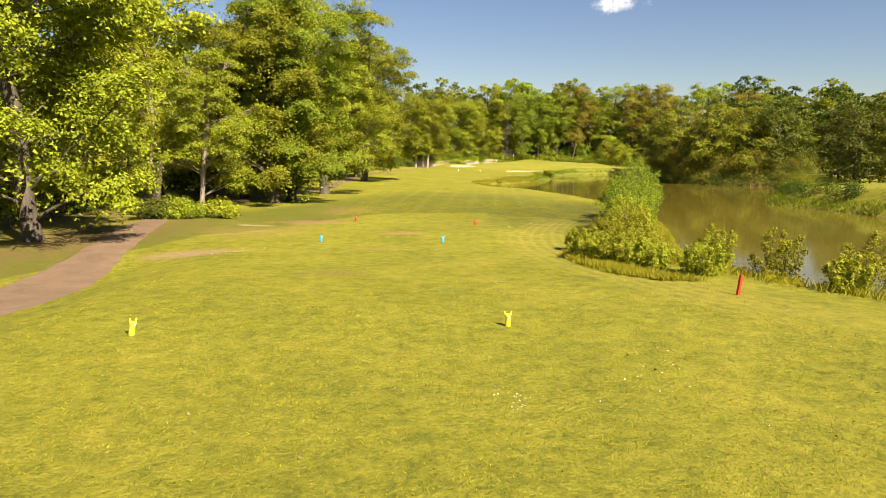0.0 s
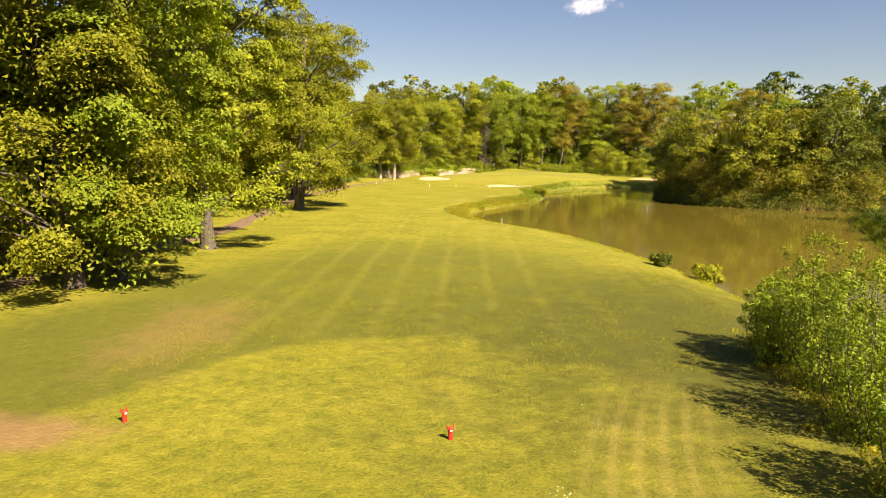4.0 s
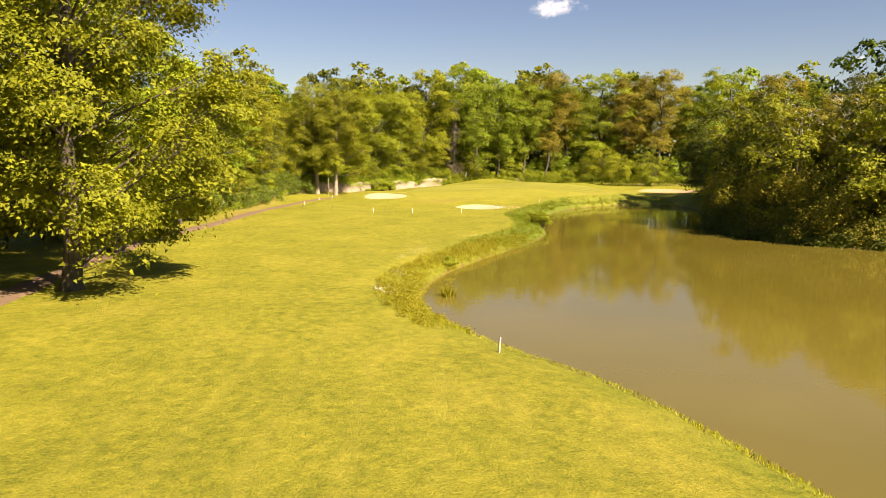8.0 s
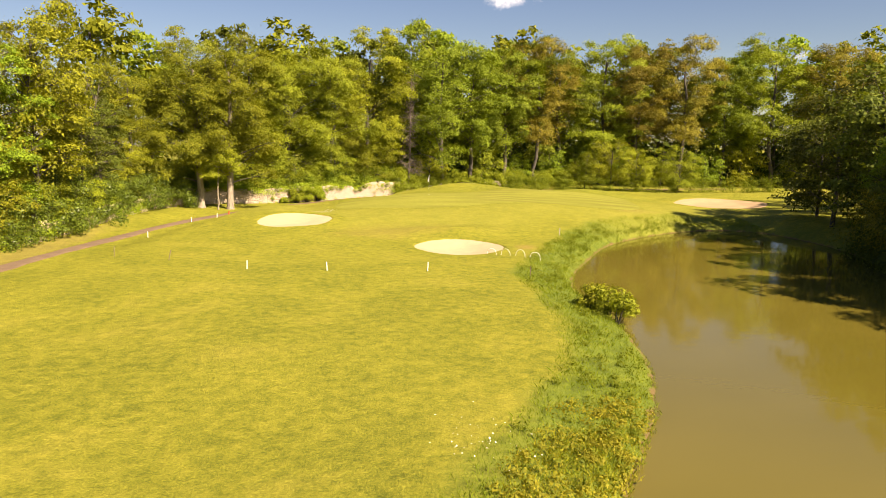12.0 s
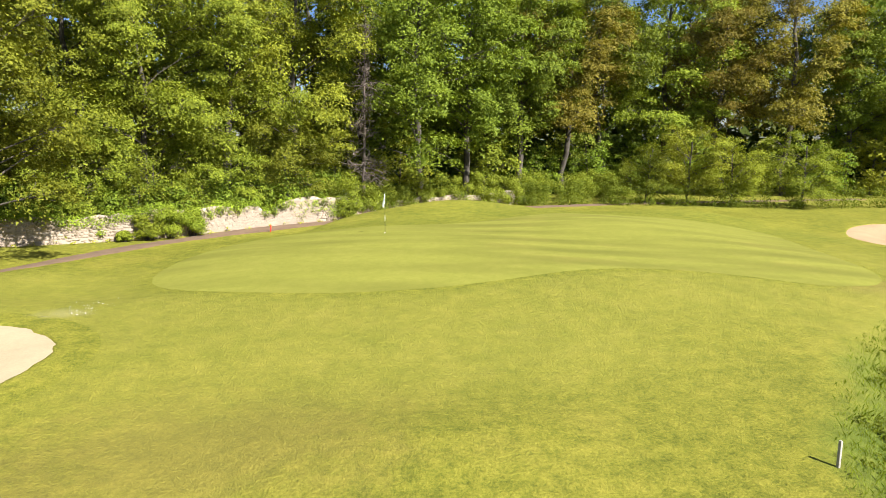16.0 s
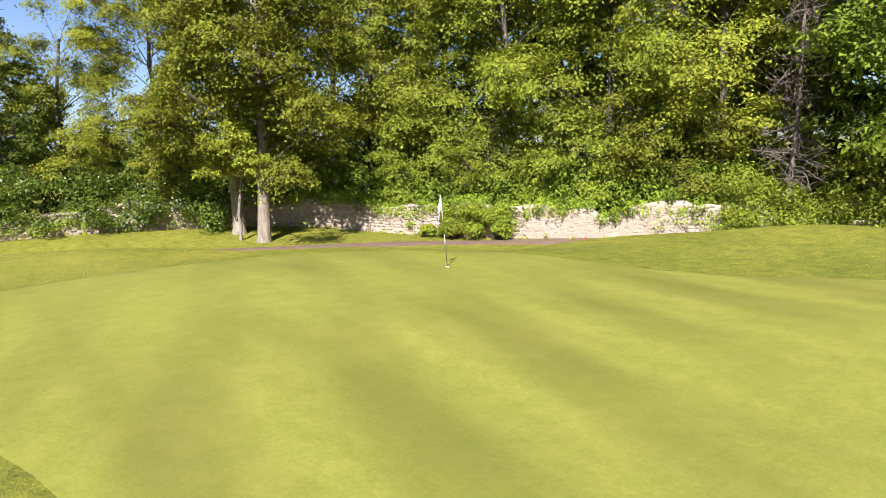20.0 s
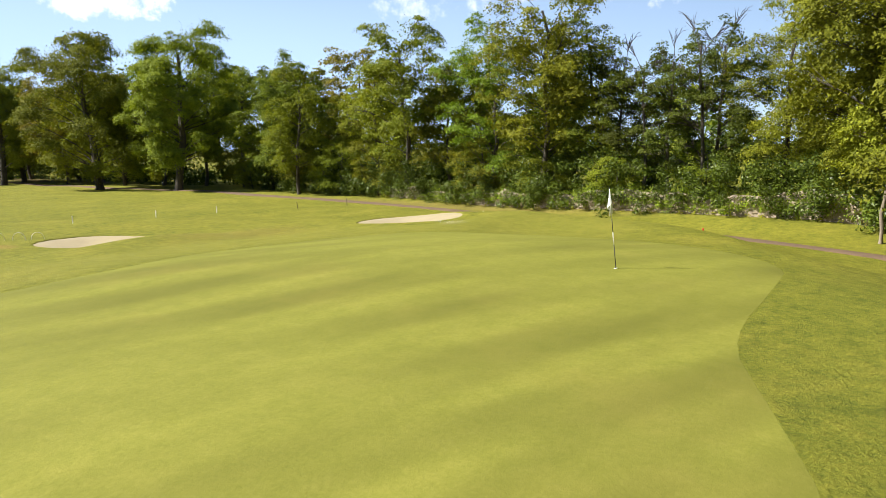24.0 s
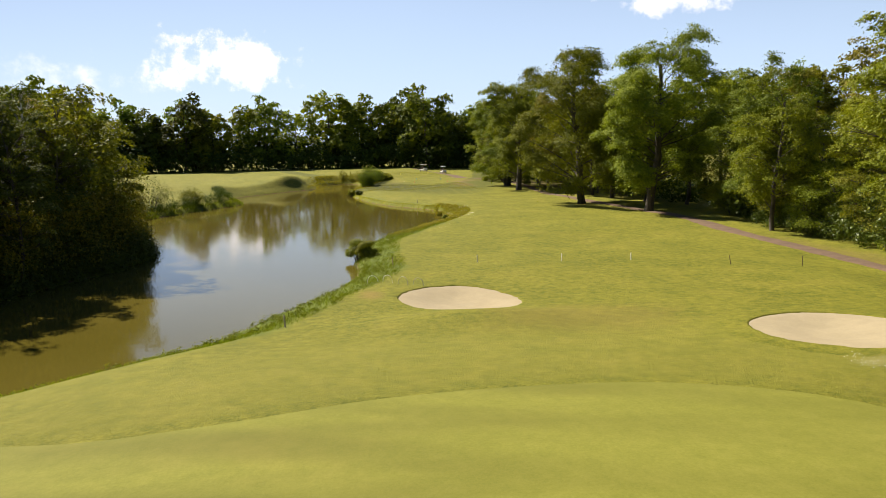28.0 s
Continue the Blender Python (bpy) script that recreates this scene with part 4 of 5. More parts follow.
r5 = np.random.default_rng(77)
M_WILLOW = leaf_material("willow_leaves", (0.235, 0.262, 0.026), 0.3, 0.36)
HEDGE_WEST = [(-20.5, 122), (-17.0, 132), (-15.9, 142), (-14.5, 150), (-13.3, 158), (-12.3, 168), (-11.8, 177), (-10.6, 184), (-8.4, 188)]
xy = along(HEDGE_WEST, 0.8, 0.35, 1)
c = np.concatenate([lifted((xy + [0.25, 0])[(np.sin(np.arange(len(xy)) * 0.7) > -0.3) | (xy[:, 1] < 172)], 0.7), lifted(xy + [0.05, 0], 1.5), lifted(xy + [-0.6, 0], 2.6), lifted(xy[::2] + [-0.9, 0], 3.3)])
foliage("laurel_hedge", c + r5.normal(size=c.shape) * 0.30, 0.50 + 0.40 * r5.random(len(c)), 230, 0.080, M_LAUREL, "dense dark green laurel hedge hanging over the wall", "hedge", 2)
HEDGE_NORTH = [(15.6, 203.7), (19, 205.3), (25, 208.4), (31, 211.8), (38, 215.8), (46, 219.8)]
xy = along(HEDGE_NORTH, 0.9, 0.4, 3)
c = np.concatenate([lifted(xy, 0.7), lifted(xy + [0, 0.2], 1.6), lifted(xy + [0, 0.7], 2.3)])
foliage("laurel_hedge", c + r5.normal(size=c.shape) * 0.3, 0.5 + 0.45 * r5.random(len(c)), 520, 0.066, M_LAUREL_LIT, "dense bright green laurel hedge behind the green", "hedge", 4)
xy = along([(-11, 190.5), (-7, 194.2), (0, 197.2), (5, 199.5), (10, 202.2), (16, 205)], 0.8, 0.5, 5)
c = np.concatenate([lifted(xy + [-0.3, 0.7], 2.1), lifted(xy + [-0.6, 1.2], 3.1)])
foliage("wall_shrubs", c + r5.normal(size=c.shape) * 0.3, 0.8 + 0.4 * r5.random(len(c)), 200, 0.10, M_LEAF[1], "leafy shrubs leaning over the stone wall", "shrubs", 6)
for seed, line in enumerate((
    [(-24, 22), (-23, 44), (-30, 68), (-26, 90), (-27, 120)],
    [(-30, 22), (-30, 44), (-36, 68), (-33, 90), (-34, 120)],
    [(48, 225), (56, 223), (64, 219.5), (74, 219), (84, 215), (95, 207)],
    [(-14, 200), (2, 207), (14, 213), (30, 219), (44, 226), (60, 226), (90, 216)],
    [(-22, 122), (-21, 140), (-19.5, 155), (-18, 170), (-17.5, 182), (-16, 194)],
    [(-60, -36), (20, -50), (80, -42), (100, 10), (106, 80)],
    [(-20, 205), (5, 216), (30, 226), (60, 232), (95, 220)],
    [(-70, -46), (20, -60), (90, -52), (112, 10), (116, 80)],
    [(58, 117), (60, 128), (64, 142), (66, 160), (74, 182), (92, 200)],
    [(62, 112), (74, 104), (84, 90)],
    [(-40, 100), (-37, 150), (-35, 190), (-32, 215)],
    [(-25, 68), (-24, 95), (-25, 120)],
    [(16, 236), (60, 243), (100, 234), (116, 206)],
    [(12, 213), (24, 218), (34, 222.5), (44, 229)],
)):
    xy = along(line, 1.3, 1.0, 10 + seed)
    tall = (1, 1, 1, 1, 1.8, 3.4, 2.4, 5.5, 2.2, 2.2, 3.2, 1.6, 4.5, 2.0)[seed]
    c = lifted(xy, (0.5 + 1.0 * r5.random(len(xy))) * tall)
    foliage("undergrowth", c, (0.8 + 0.8 * r5.random(len(c))) * tall, 120, 0.14 * tall, M_LEAF[(3, 3, 0, 3, 3, 3, 3, 3, 5, 5, 3, 3, 3, 3)[seed]], "dark tangled undergrowth along the edge of the wood", "undergrowth", 20 + seed)
BANK_LINE = POND[(POND[:, 0] > 35.5) & (POND[:, 1] > 112.6) & (POND[:, 1] < 152) & (POND[:, 0] < 60)]
xy = along(BANK_LINE, 0.6, 0.35, 31) + [0.35, 0.15]
swell = 0.45 + 1.1 * np.abs(np.sin(np.arange(len(xy)) * 0.19 + 1.5 * np.sin(np.arange(len(xy)) * 0.071))) * r5.uniform(0.6, 1.2, len(xy))
c = np.concatenate([lifted(xy, 0.25), lifted(xy + [0.6, 0.2], 0.9 * swell), lifted(xy + [1.2, 0.4], 2.0 * swell), lifted(xy[::2] + [1.8, 0.6], 3.2 * swell[::2])])
foliage("bank_shrubs", c, 0.45 + 0.75 * r5.random(len(c)), 170, 0.095, M_LEAF[5], "dark bushes overhanging the far pond bank", "shrubs", 32)
xy = along(BANK_LINE, 2.2, 0.6, 33) + [1.2, 0.5]
c = lifted(xy, 0.6 + 4.2 * r5.random(len(xy)))
foliage("bank_shrubs", c, 0.9 + 0.7 * r5.random(len(c)), 260, 0.085, M_LEAF[2], "olive brown bushes overhanging the far pond bank", "shrubs", 34)
xy = along([(45, 97), (42.5, 90), (39, 82), (35, 74.5), (37, 66)], 1.6, 0.5, 35) + [1.2, 0]
foliage("bank_shrubs", lifted(xy, 0.5), 0.5 + 0.5 * r5.random(len(xy)), 300, 0.075, M_LEAF[3], "dark low bushes along the grassy pond bank", "shrubs", 36)


def bush(name, x, y, r, h, mat, label, seed, count=90, size=0.10, clumps=14):
    r6 = np.random.default_rng(seed)
    a, d = r6.random(clumps) * 6.28, r * np.sqrt(r6.random(clumps)) * 0.75
    z = h * (0.25 + 0.6 * r6.random(clumps)) * (1 - 0.4 * (d / r) ** 2)
    c = np.column_stack([np.cos(a) * d, np.sin(a) * d, z])
    ob = thing(name, pose(x, y, put(x, y)), label, "bush")
    stems = [tube([(0.3 * cx, 0.3 * cy, -0.15), (0.6 * cx, 0.6 * cy, cz * 0.5), (cx, cy, cz)], [0.035, 0.025, 0.008], 5) for cx, cy, cz in c]
    part("branchwork", mesh_from("branchwork", *merged(stems), M_BARK, True), ob)
    part("foliage", mesh_from("foliage", *leaves(r6, c, np.full(clumps, r * 0.42) * (0.7 + 0.5 * r6.random(clumps)), count, size), mat), ob)
    return ob


def willow(x, y, r, h, mat, seed, shoots=30, count=62, size=0.040):
    """A willow bush: upright shoots fanning out from the foot, leafy along their length."""
    r6 = np.random.default_rng(seed)
    ob = thing("willow_bush", pose(x, y, put(x, y)), "feathery yellow-green willow bush on the near pond bank", "bush", "willows on the pond bank")
    wood, centres, radii = [], [], []
    for i in range(shoots):
        a, d = i * 2.39996, r * math.sqrt((i + 0.5) / shoots)
        tip = np.array([math.cos(a) * d, math.sin(a) * d, h * (1.05 - 0.45 * (d / r) ** 2) * r6.uniform(0.75, 1.12)])
        foot = np.array([tip[0] * 0.35, tip[1] * 0.35, -0.12])
        bow = np.array([tip[0] * 0.85, tip[1] * 0.85, tip[2] * 0.5])
        wood.append(tube([foot, bow, tip], [0.022, 0.014, 0.004], 4))
        for f in (0.2, 0.42, 0.62, 0.8, 0.97):
            c = (1 - f) ** 2 * foot + 2 * f * (1 - f) * bow + f * f * tip
            centres.append(c + r6.normal(size=3) * 0.05 * r)
            radii.append(r * (0.34 - 0.20 * f) * r6.uniform(0.75, 1.25))
    part("branchwork", mesh_from("branchwork", *merged(wood), M_BARK, True), ob)
    part("foliage", mesh_from("foliage", *leaves(r6, centres, radii, count, size, 1.15, 0.15), mat), ob)
    return ob


for k, (x, y, r, h) in enumerate(((6.0, 26.8, 0.8, 1.0), (7.0, 25.6, 1.0, 1.2), (5.9, 29.0, 0.8, 1.1), (6.8, 28.0, 1.2, 1.6), (7.8, 29.4, 1.5, 2.2), (8.3, 31.3, 1.5, 2.6), (9.0, 34.0, 1.6, 3.0), (10.0, 37.0, 1.7, 3.4), (11.0, 40.3, 1.8, 3.7), (12.0, 43.6, 1.8, 3.9), (12.8, 46.6, 1.6, 3.6), (11.6, 46.0, 1.2, 2.6))):
    willow(x - 0.15, y, r * 0.86, h * (0.82 if k < 8 else 0.95), M_WILLOW if k < 6 else M_LEAF[1], 100 + k, 34, 80, 0.038)
for k, (x, y, r, h) in enumerate(((5.3, 25.3, 0.75, 1.0), (5.9, 23.7, 0.75, 1.05), (6.6, 22.3, 0.7, 0.9), (7.9, 21.2, 0.8, 1.0))):
    willow(x, y, r, h, M_WILLOW, 170 + k, 18)
for k, (x, y, r, h) in enumerate(((10.3, 21.5, 1.1, 1.3), (12.0, 20, 1.3, 1.6), (9.2, 23.6, 0.9, 1.2), (13.5, 18.3, 1.3, 1.5), (10.8, 18.6, 0.8, 0.8), (15.5, 16.5, 1.4, 1.7), (20.0, 134.2, 1.1, 1.7), (19.5, 135.6, 0.8, 1.2), (44.2, 88.5, 3.2, 4.4), (40.2, 81.0, 2.2, 2.0),
                                  (16.2, 62.6, 0.9, 1.5), (15.2, 66.4, 0.7, 0.8), (-15.4, 41.6, 1.4, 1.4), (-13.5, 42.6, 1.3, 1.2), (-16.9, 40.9, 1.2, 1.3), (8.6, 110, 0.5, 0.6))):
    if k < 6:
        willow(x, y, r * 0.8, h * 1.35, M_WILLOW, 180 + k, 13)
        continue
    bush("bush", x, y, r, h, M_LEAF[(0, 4, 5)[k % 3]], "leafy green bush at the edge of the grass", 140 + k, 230, 0.065, 14)


# ---- the stone wall ----
M_STONE = simple("wall_stone", (0.345, 0.272, 0.200), 0.95, vary=0.2, scale=1.6, bump=0.02)
M_MORTAR = simple("lime_mortar", (0.365, 0.292, 0.218), 0.95, vary=0.18, scale=2.0, bump=0.03)
WALL = rounded([(-15.6, 146), (-14.0, 156), (-12.9, 166), (-12.2, 176), (-11.7, 182), (-9.8, 189), (-7.2, 193), (-4.0, 194.6), (0.2, 196.5), (5.0, 198.6), (10.0, 201.2), (15.0, 203.5), (19, 205.4), (25, 208.6), (34, 214.0)], False)
wall_line = np.concatenate([np.linspace(a, b, max(2, int(np.hypot(*(b - a)) / 0.5)), endpoint=False) for a, b in zip(WALL[:-1], WALL[1:])])
wall_line = wall_line[np.r_[True, np.hypot(*np.diff(wall_line, axis=0).T) > 0.05]]
wd = np.gradient(wall_line, axis=0)
wd /= np.linalg.norm(wd, axis=1)[:, None]
wside = np.column_stack([wd[:, 1], -wd[:, 0]])  # towards the course
run = np.r_[0, np.cumsum(np.hypot(*np.diff(wall_line, axis=0).T))]
rw = np.random.default_rng(8)
wall_foot = land(wall_line[:, 0], wall_line[:, 1])
rise = 1.80 + 0.14 * np.sin(run * 0.55) + 0.12 * np.sin(run * 1.7 + 1) + 0.07 * rw.normal(size=len(run))
rise = rise - 0.75 * np.exp(-(((run - np.interp(201.3, wall_line[:, 1], run)) / 0.7) ** 2)) - 0.45 * smooth(170, 150, wall_line[:, 1])
rise = rise - 0.55 * smooth(190, 178, wall_line[:, 1])
rise = np.where(wall_line[:, 1] > 204.5, rise * 0.7, rise)
THICK = 0.24
sect = []
for out, up in ((THICK, -0.4), (THICK, 0.5), (THICK * 0.95, 1.0), (-THICK * 0.9, 1.0), (-THICK, -0.4)):
    xy = wall_line + wside * out
    z = np.where(up < 0, wall_foot - 0.4, wall_foot + rise * up)
    sect.append(np.column_stack([xy, z]))
sect = np.array(sect)
si = np.arange(sect.shape[0] * sect.shape[1]).reshape(sect.shape[:2])
stone_wall = new("stone_wall", mesh_from("stone_wall", sect.reshape(-1, 3), np.stack([si[:-1, :-1], si[:-1, 1:], si[1:, 1:], si[1:, :-1]], -1).reshape(-1, 4), M_MORTAR))
tagged(stone_wall, "old rubble wall of pale limestone with a ragged top", "wall", kind="structure")


def stone_mesh(seed):
    """An uneven block, one metre in each direction, with knocked-off corners."""
    r = np.random.default_rng(seed)
    bm = bmesh.new()
    bmesh.ops.create_cube(bm, size=1.0)
    bmesh.ops.bevel(bm, geom=bm.verts[:], offset=0.16, segments=1, affect="VERTICES")
    for v in bm.verts:
        v.co += Vector(r.normal(size=3) * 0.05)
    return bm_mesh("stone", bm, M_STONE)


STONES = [stone_mesh(i) for i in range(6)]


def stone_spots():
    """Rough courses of stones on the wall's face."""
    r = np.random.default_rng(14)
    at = 0.0
    top = float(run[-1])
    for course in range(11):
        at = r.random() * 0.3
        while at < top:
            w = 0.16 + 0.36 * r.random() ** 1.5
            low = -0.05 + course * 0.175 + 0.05 * math.sin(at * 0.9 + course) + 0.035 * r.normal()
            s = at + w / 2
            x, y = np.interp(s, run, wall_line[:, 0]), np.interp(s, run, wall_line[:, 1])
            h = np.interp(s, run, rise)
            if low + 0.13 < h:
                d = np.array([np.interp(s, run, wd[:, 0]), np.interp(s, run, wd[:, 1])])
                o = np.array([d[1], -d[0]])
                z = np.interp(s, run, wall_foot) + low + 0.085 + 0.02 * r.normal()
                out = THICK - 0.056 + 0.014 * r.random()
                yield x + o[0] * out, y + o[1] * out, z, math.degrees(math.atan2(d[1], d[0])) + 4 * r.normal(), w * 0.94, 0.16 * (0.65 + 0.75 * r.random()), int(r.integers(6))
            at += w + 0.015


stone_rest, near_stones = [], 0
base_stone = [np.array([v.co for v in me.vertices]) for me in STONES]
tri_stone = []
for me in STONES:
    me.calc_loop_triangles()
    tri_stone.append(np.array([t.vertices for t in me.loop_triangles]))
for x, y, z, turn, w, h, kind in stone_spots():
    m = pose(x, y, z, 0, 0, turn) @ Matrix.Diagonal((w, 0.12, h, 1))
    if 6.5 < x < 14 and y > 194 and near_stones < 300:
        near_stones += 1
        ob = new("stone", STONES[kind])
        ob.parent, ob.matrix_basis = stone_wall, m
    else:
        v = base_stone[kind]
        mm = np.array(m)
        stone_rest.append((v @ mm[:3, :3].T + mm[:3, 3], tri_stone[kind]))
rest = part("stonework", mesh_from("stonework", *merged(stone_rest), M_STONE), stone_wall)
tagged(rest, kind="stuff")

# bushes where the hedge runs out into the dark wood
xy = along([(33, 212.4), (40, 211.8), (47, 209), (54, 205.8), (62, 203.5), (72, 203)], 0.9, 0.6, 71)
c = np.concatenate([lifted(xy, 0.45), lifted(xy + [0.2, 0.8], 1.2 + 0.5 * r5.random(len(xy)))])
foliage("edge_bushes", c, 0.5 + 0.6 * r5.random(len(c)), 260, 0.075, M_LEAF[1], "leafy green bushes along the dark edge of the wood", "bushes", 72)

# greenery hanging on the wall
r8 = np.random.default_rng(61)
spots = [(i, r8.random()) for i in range(len(wall_line)) if r8.random() < (0.26 if wall_line[i, 1] > 190 else 0.6)]
c = np.array([[*(wall_line[i] + wside[i] * 0.22), wall_foot[i] + rise[i] * (0.72 + 0.4 * u)] for i, u in spots])
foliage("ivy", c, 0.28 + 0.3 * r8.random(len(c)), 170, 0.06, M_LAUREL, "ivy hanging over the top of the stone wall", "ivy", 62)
c = np.array([[*(wall_line[i] + wside[i] * 0.45 + r8.normal(size=2) * 0.1), wall_foot[i] + 0.08] for i in range(0, len(wall_line), 2)])
foliage("wall_foot_weeds", c, 0.16 + 0.14 * r8.random(len(c)), 30, 0.06, M_BANK, "weeds and grass along the foot of the wall", "weeds", 63)
hang = np.maximum(0.5 + 0.5 * np.sin(run * 0.62 + 2 * np.sin(run * 0.21)), 0.95 * smooth(187, 184, wall_line[:, 1]))
c = np.array([[*(wall_line[i] + wside[i] * (-0.1 + 0.4 * u)), wall_foot[i] + rise[i] * (1.12 - (0.1 + 0.75 * hang[i] ** 2) * u)] for i in range(len(wall_line)) for u in r8.random(3) if wall_line[i, 1] < 206])
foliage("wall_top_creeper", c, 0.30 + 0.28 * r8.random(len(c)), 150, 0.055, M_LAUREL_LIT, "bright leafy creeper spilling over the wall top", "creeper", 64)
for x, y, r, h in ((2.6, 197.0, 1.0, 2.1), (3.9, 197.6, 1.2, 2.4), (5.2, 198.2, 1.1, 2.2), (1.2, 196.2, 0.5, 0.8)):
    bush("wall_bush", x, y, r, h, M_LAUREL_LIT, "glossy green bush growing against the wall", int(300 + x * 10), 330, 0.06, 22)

# ---- the dead tree ----
rd = np.random.default_rng(90)
stem = [(0, 0, -0.3), (0.05, 0, 3), (0.2, 0.1, 7), (0.25, 0.0, 11), (0.45, 0.1, 16.3)]
dead = thing("dead_tree", pose(17.7, 205.6, put(17.7, 205.6)), "leafless dead tree with bare grey-brown branches", "tree")
part("trunk", mesh_from("trunk", *tube(stem, [0.19, 0.15, 0.11, 0.07, 0.02], 8), M_DEAD, True), dead)
twigs = []
for i in range(95):
    h = 2.6 + 13 * rd.random()
    a, far = rd.random() * 6.28, (0.5 + 1.9 * rd.random()) * (1.15 - h / 18)
    root = np.array([np.interp(h, [0, 16.3], [0, 0.45]), 0.05, h])
    tip = root + [math.cos(a) * far, math.sin(a) * far, 0.35 * far * rd.normal() - 0.1]
    twigs.append(tube([root, (root + tip) / 2 + rd.normal(size=3) * 0.12, tip], [0.04, 0.03, 0.012], 4))
    for _ in range(4):
        s = root + (tip - root) * (0.4 + 0.6 * rd.random())
        twigs.append(tube([s, s + rd.normal(size=3) * 0.3, s + rd.normal(size=3) * 0.55], [0.02, 0.016, 0.008], 3))
part("branchwork", mesh_from("branchwork", *merged(twigs), M_DEAD, True), dead)

# ---- long grass on the banks, flowers ----
def blades(name, xy, tall, wide, mat, label, category, seed, slant=0.42):
    r = np.random.default_rng(seed)
    n = len(xy)
    z = np.maximum(land(xy[:, 0], xy[:, 1]), WATER - 0.3)
    a = r.random(n) * 6.28
    h = tall * (0.45 + 0.8 * r.random(n))
    lean = r.normal(size=(n, 2)) * slant * h[:, None]
    d = np.column_stack([np.cos(a), np.sin(a)]) * wide * (0.6 + 0.8 * r.random(n))[:, None]
    p0, p1 = np.column_stack([xy - d, z - 0.03]), np.column_stack([xy + d, z - 0.03])
    m0 = np.column_stack([xy + lean * 0.35 + d * 0.8, z + h * 0.6])
    t0 = np.column_stack([xy + lean, z + h])
    v = np.stack([p0, p1, (m0 + p1 * 0.2) / 1.2, t0], 1).reshape(-1, 3)
    f = np.arange(4 * n).reshape(-1, 4)
    return tagged(new(name, mesh_from(name, v, f, mat)), label, category, kind="stuff")


rg = np.random.default_rng(40)
def bank_spots(n, y0, y1, lo, hi, x0=2, x1=50):
    """Spots between lo and hi metres from the water."""
    out = []
    while sum(map(len, out)) < n:
        xy = np.column_stack([rg.uniform(x0, x1, 60000), rg.uniform(y0, y1, 60000)])
        d = far_from(POND, xy[:, 0], xy[:, 1])
        patch = np.sin(xy[:, 0] * 1.3 + np.sin(xy[:, 1] * 0.9) * 2) * 0.5 + 0.5
        out.append(xy[(d > lo) & (d < hi - 0.9 * patch * rg.random(len(xy))) & (rg.random(len(xy)) < 0.35 + 0.65 * patch)])
    return np.concatenate(out)[:n]


blades("bank_grass", bank_spots(44000, 118, 170, -0.15, 3.3, 8, 46), 0.13, 0.0045, M_LUSH, "lush uncut green grass on the pond bank", "long grass", 41)
blades("bank_grass", bank_spots(20000, 92, 122, -0.15, 2.4, 2, 24), 0.12, 0.005, M_BANK, "long uncut yellow-green grass on the pond bank", "long grass", 46)
blades("bank_grass", bank_spots(8000, 54, 95, -0.1, 0.9, 4, 20), 0.10, 0.008, M_BANK, "short rough grass along the pond edge", "long grass", 42)
blades("bank_grass", bank_spots(12000, 12, 32, -0.1, 4.2, 4, 22), 0.26, 0.006, M_BANK, "tall weedy grass beside the tee", "long grass", 47)
blades("bank_grass", bank_spots(9000, 30, 50, -0.1, 3.5, 4, 20), 0.14, 0.008, M_BANK, "long weedy grass between the tees and the pond", "long grass", 43)
blades("bank_grass", bank_spots(6000, 60, 112, -0.2, 1.6, 30, 62), 0.40, 0.02, M_LUSH, "long grass on the far pond bank", "long grass", 44)
for y0, y1, n, lo, hi, mat, label in ((92, 124, 600, 0.1, 2.4, M_BANK, "leafy yellow-green weeds on the pond bank"), (118, 168, 420, 0.0, 3.0, M_LUSH, "leafy green weeds on the pond bank"), (14, 50, 420, 0.2, 4.0, M_BANK, "leafy weeds in the long grass by the pond")):
    xy = bank_spots(n, y0, y1, lo, hi, 4, 46 if y0 > 100 else 24)
    foliage("bank_weeds", lifted(xy, 0.05 + 0.08 * rg.random(n)), 0.14 + 0.20 * rg.random(n), 55, 0.04, mat, label, "weeds", int(y0), 0.7)
M_REED = leaf_material("dry_reeds", (0.46, 0.36, 0.22), 0.3, 0.35)
xy = np.column_stack([rg.uniform(46, 57, 1500), rg.normal(size=1500) * 0.5])
xy[:, 1] += np.interp(xy[:, 0], [46, 50, 57], [115.6, 114.4, 113.8])
blades("reeds", xy, 0.8, 0.03, M_REED, "clump of dry pinkish reeds in the shallow water", "reeds", 45)
ey = rg.uniform(19.5, 27.5, 9000)
ex = np.interp(ey, [19.5, 20.4, 21.2, 22.4, 23.7, 25.7, 27.5], [6.3, 5.5, 5.1, 4.8, 4.6, 4.5, 5.0]) + 1.1 * rg.random(len(ey)) ** 1.3 * smooth(28, 25, ey) + 0.1 * rg.normal(size=len(ey))
blades("bank_grass", np.column_stack([ex, ey]), 0.19, 0.0038, M_BANK, "strip of tall pale grass along the edge of the tee", "long grass", 49)
M_BLADE = leaf_material("turf_blades", (0.240, 0.238, 0.021), 0.35, 0.3)
xy = np.column_stack([rg.uniform(-8, 8, 60000), 3.5 + 20 * rg.random(60000) ** 1.4])
xy = xy[(np.sin(xy[:, 0] * 2.1 + 2 * np.sin(xy[:, 1] * 1.3)) + rg.normal(size=len(xy)) * 0.7 > -0.2)]
blades("turf_blades", xy, 0.030, 0.0032, M_BLADE, "short ragged grass blades standing up from the tee turf", "grass", 51, 0.7)
xy = np.column_stack([rg.uniform(-7, 15, 60000), rg.uniform(45, 64, 60000)])
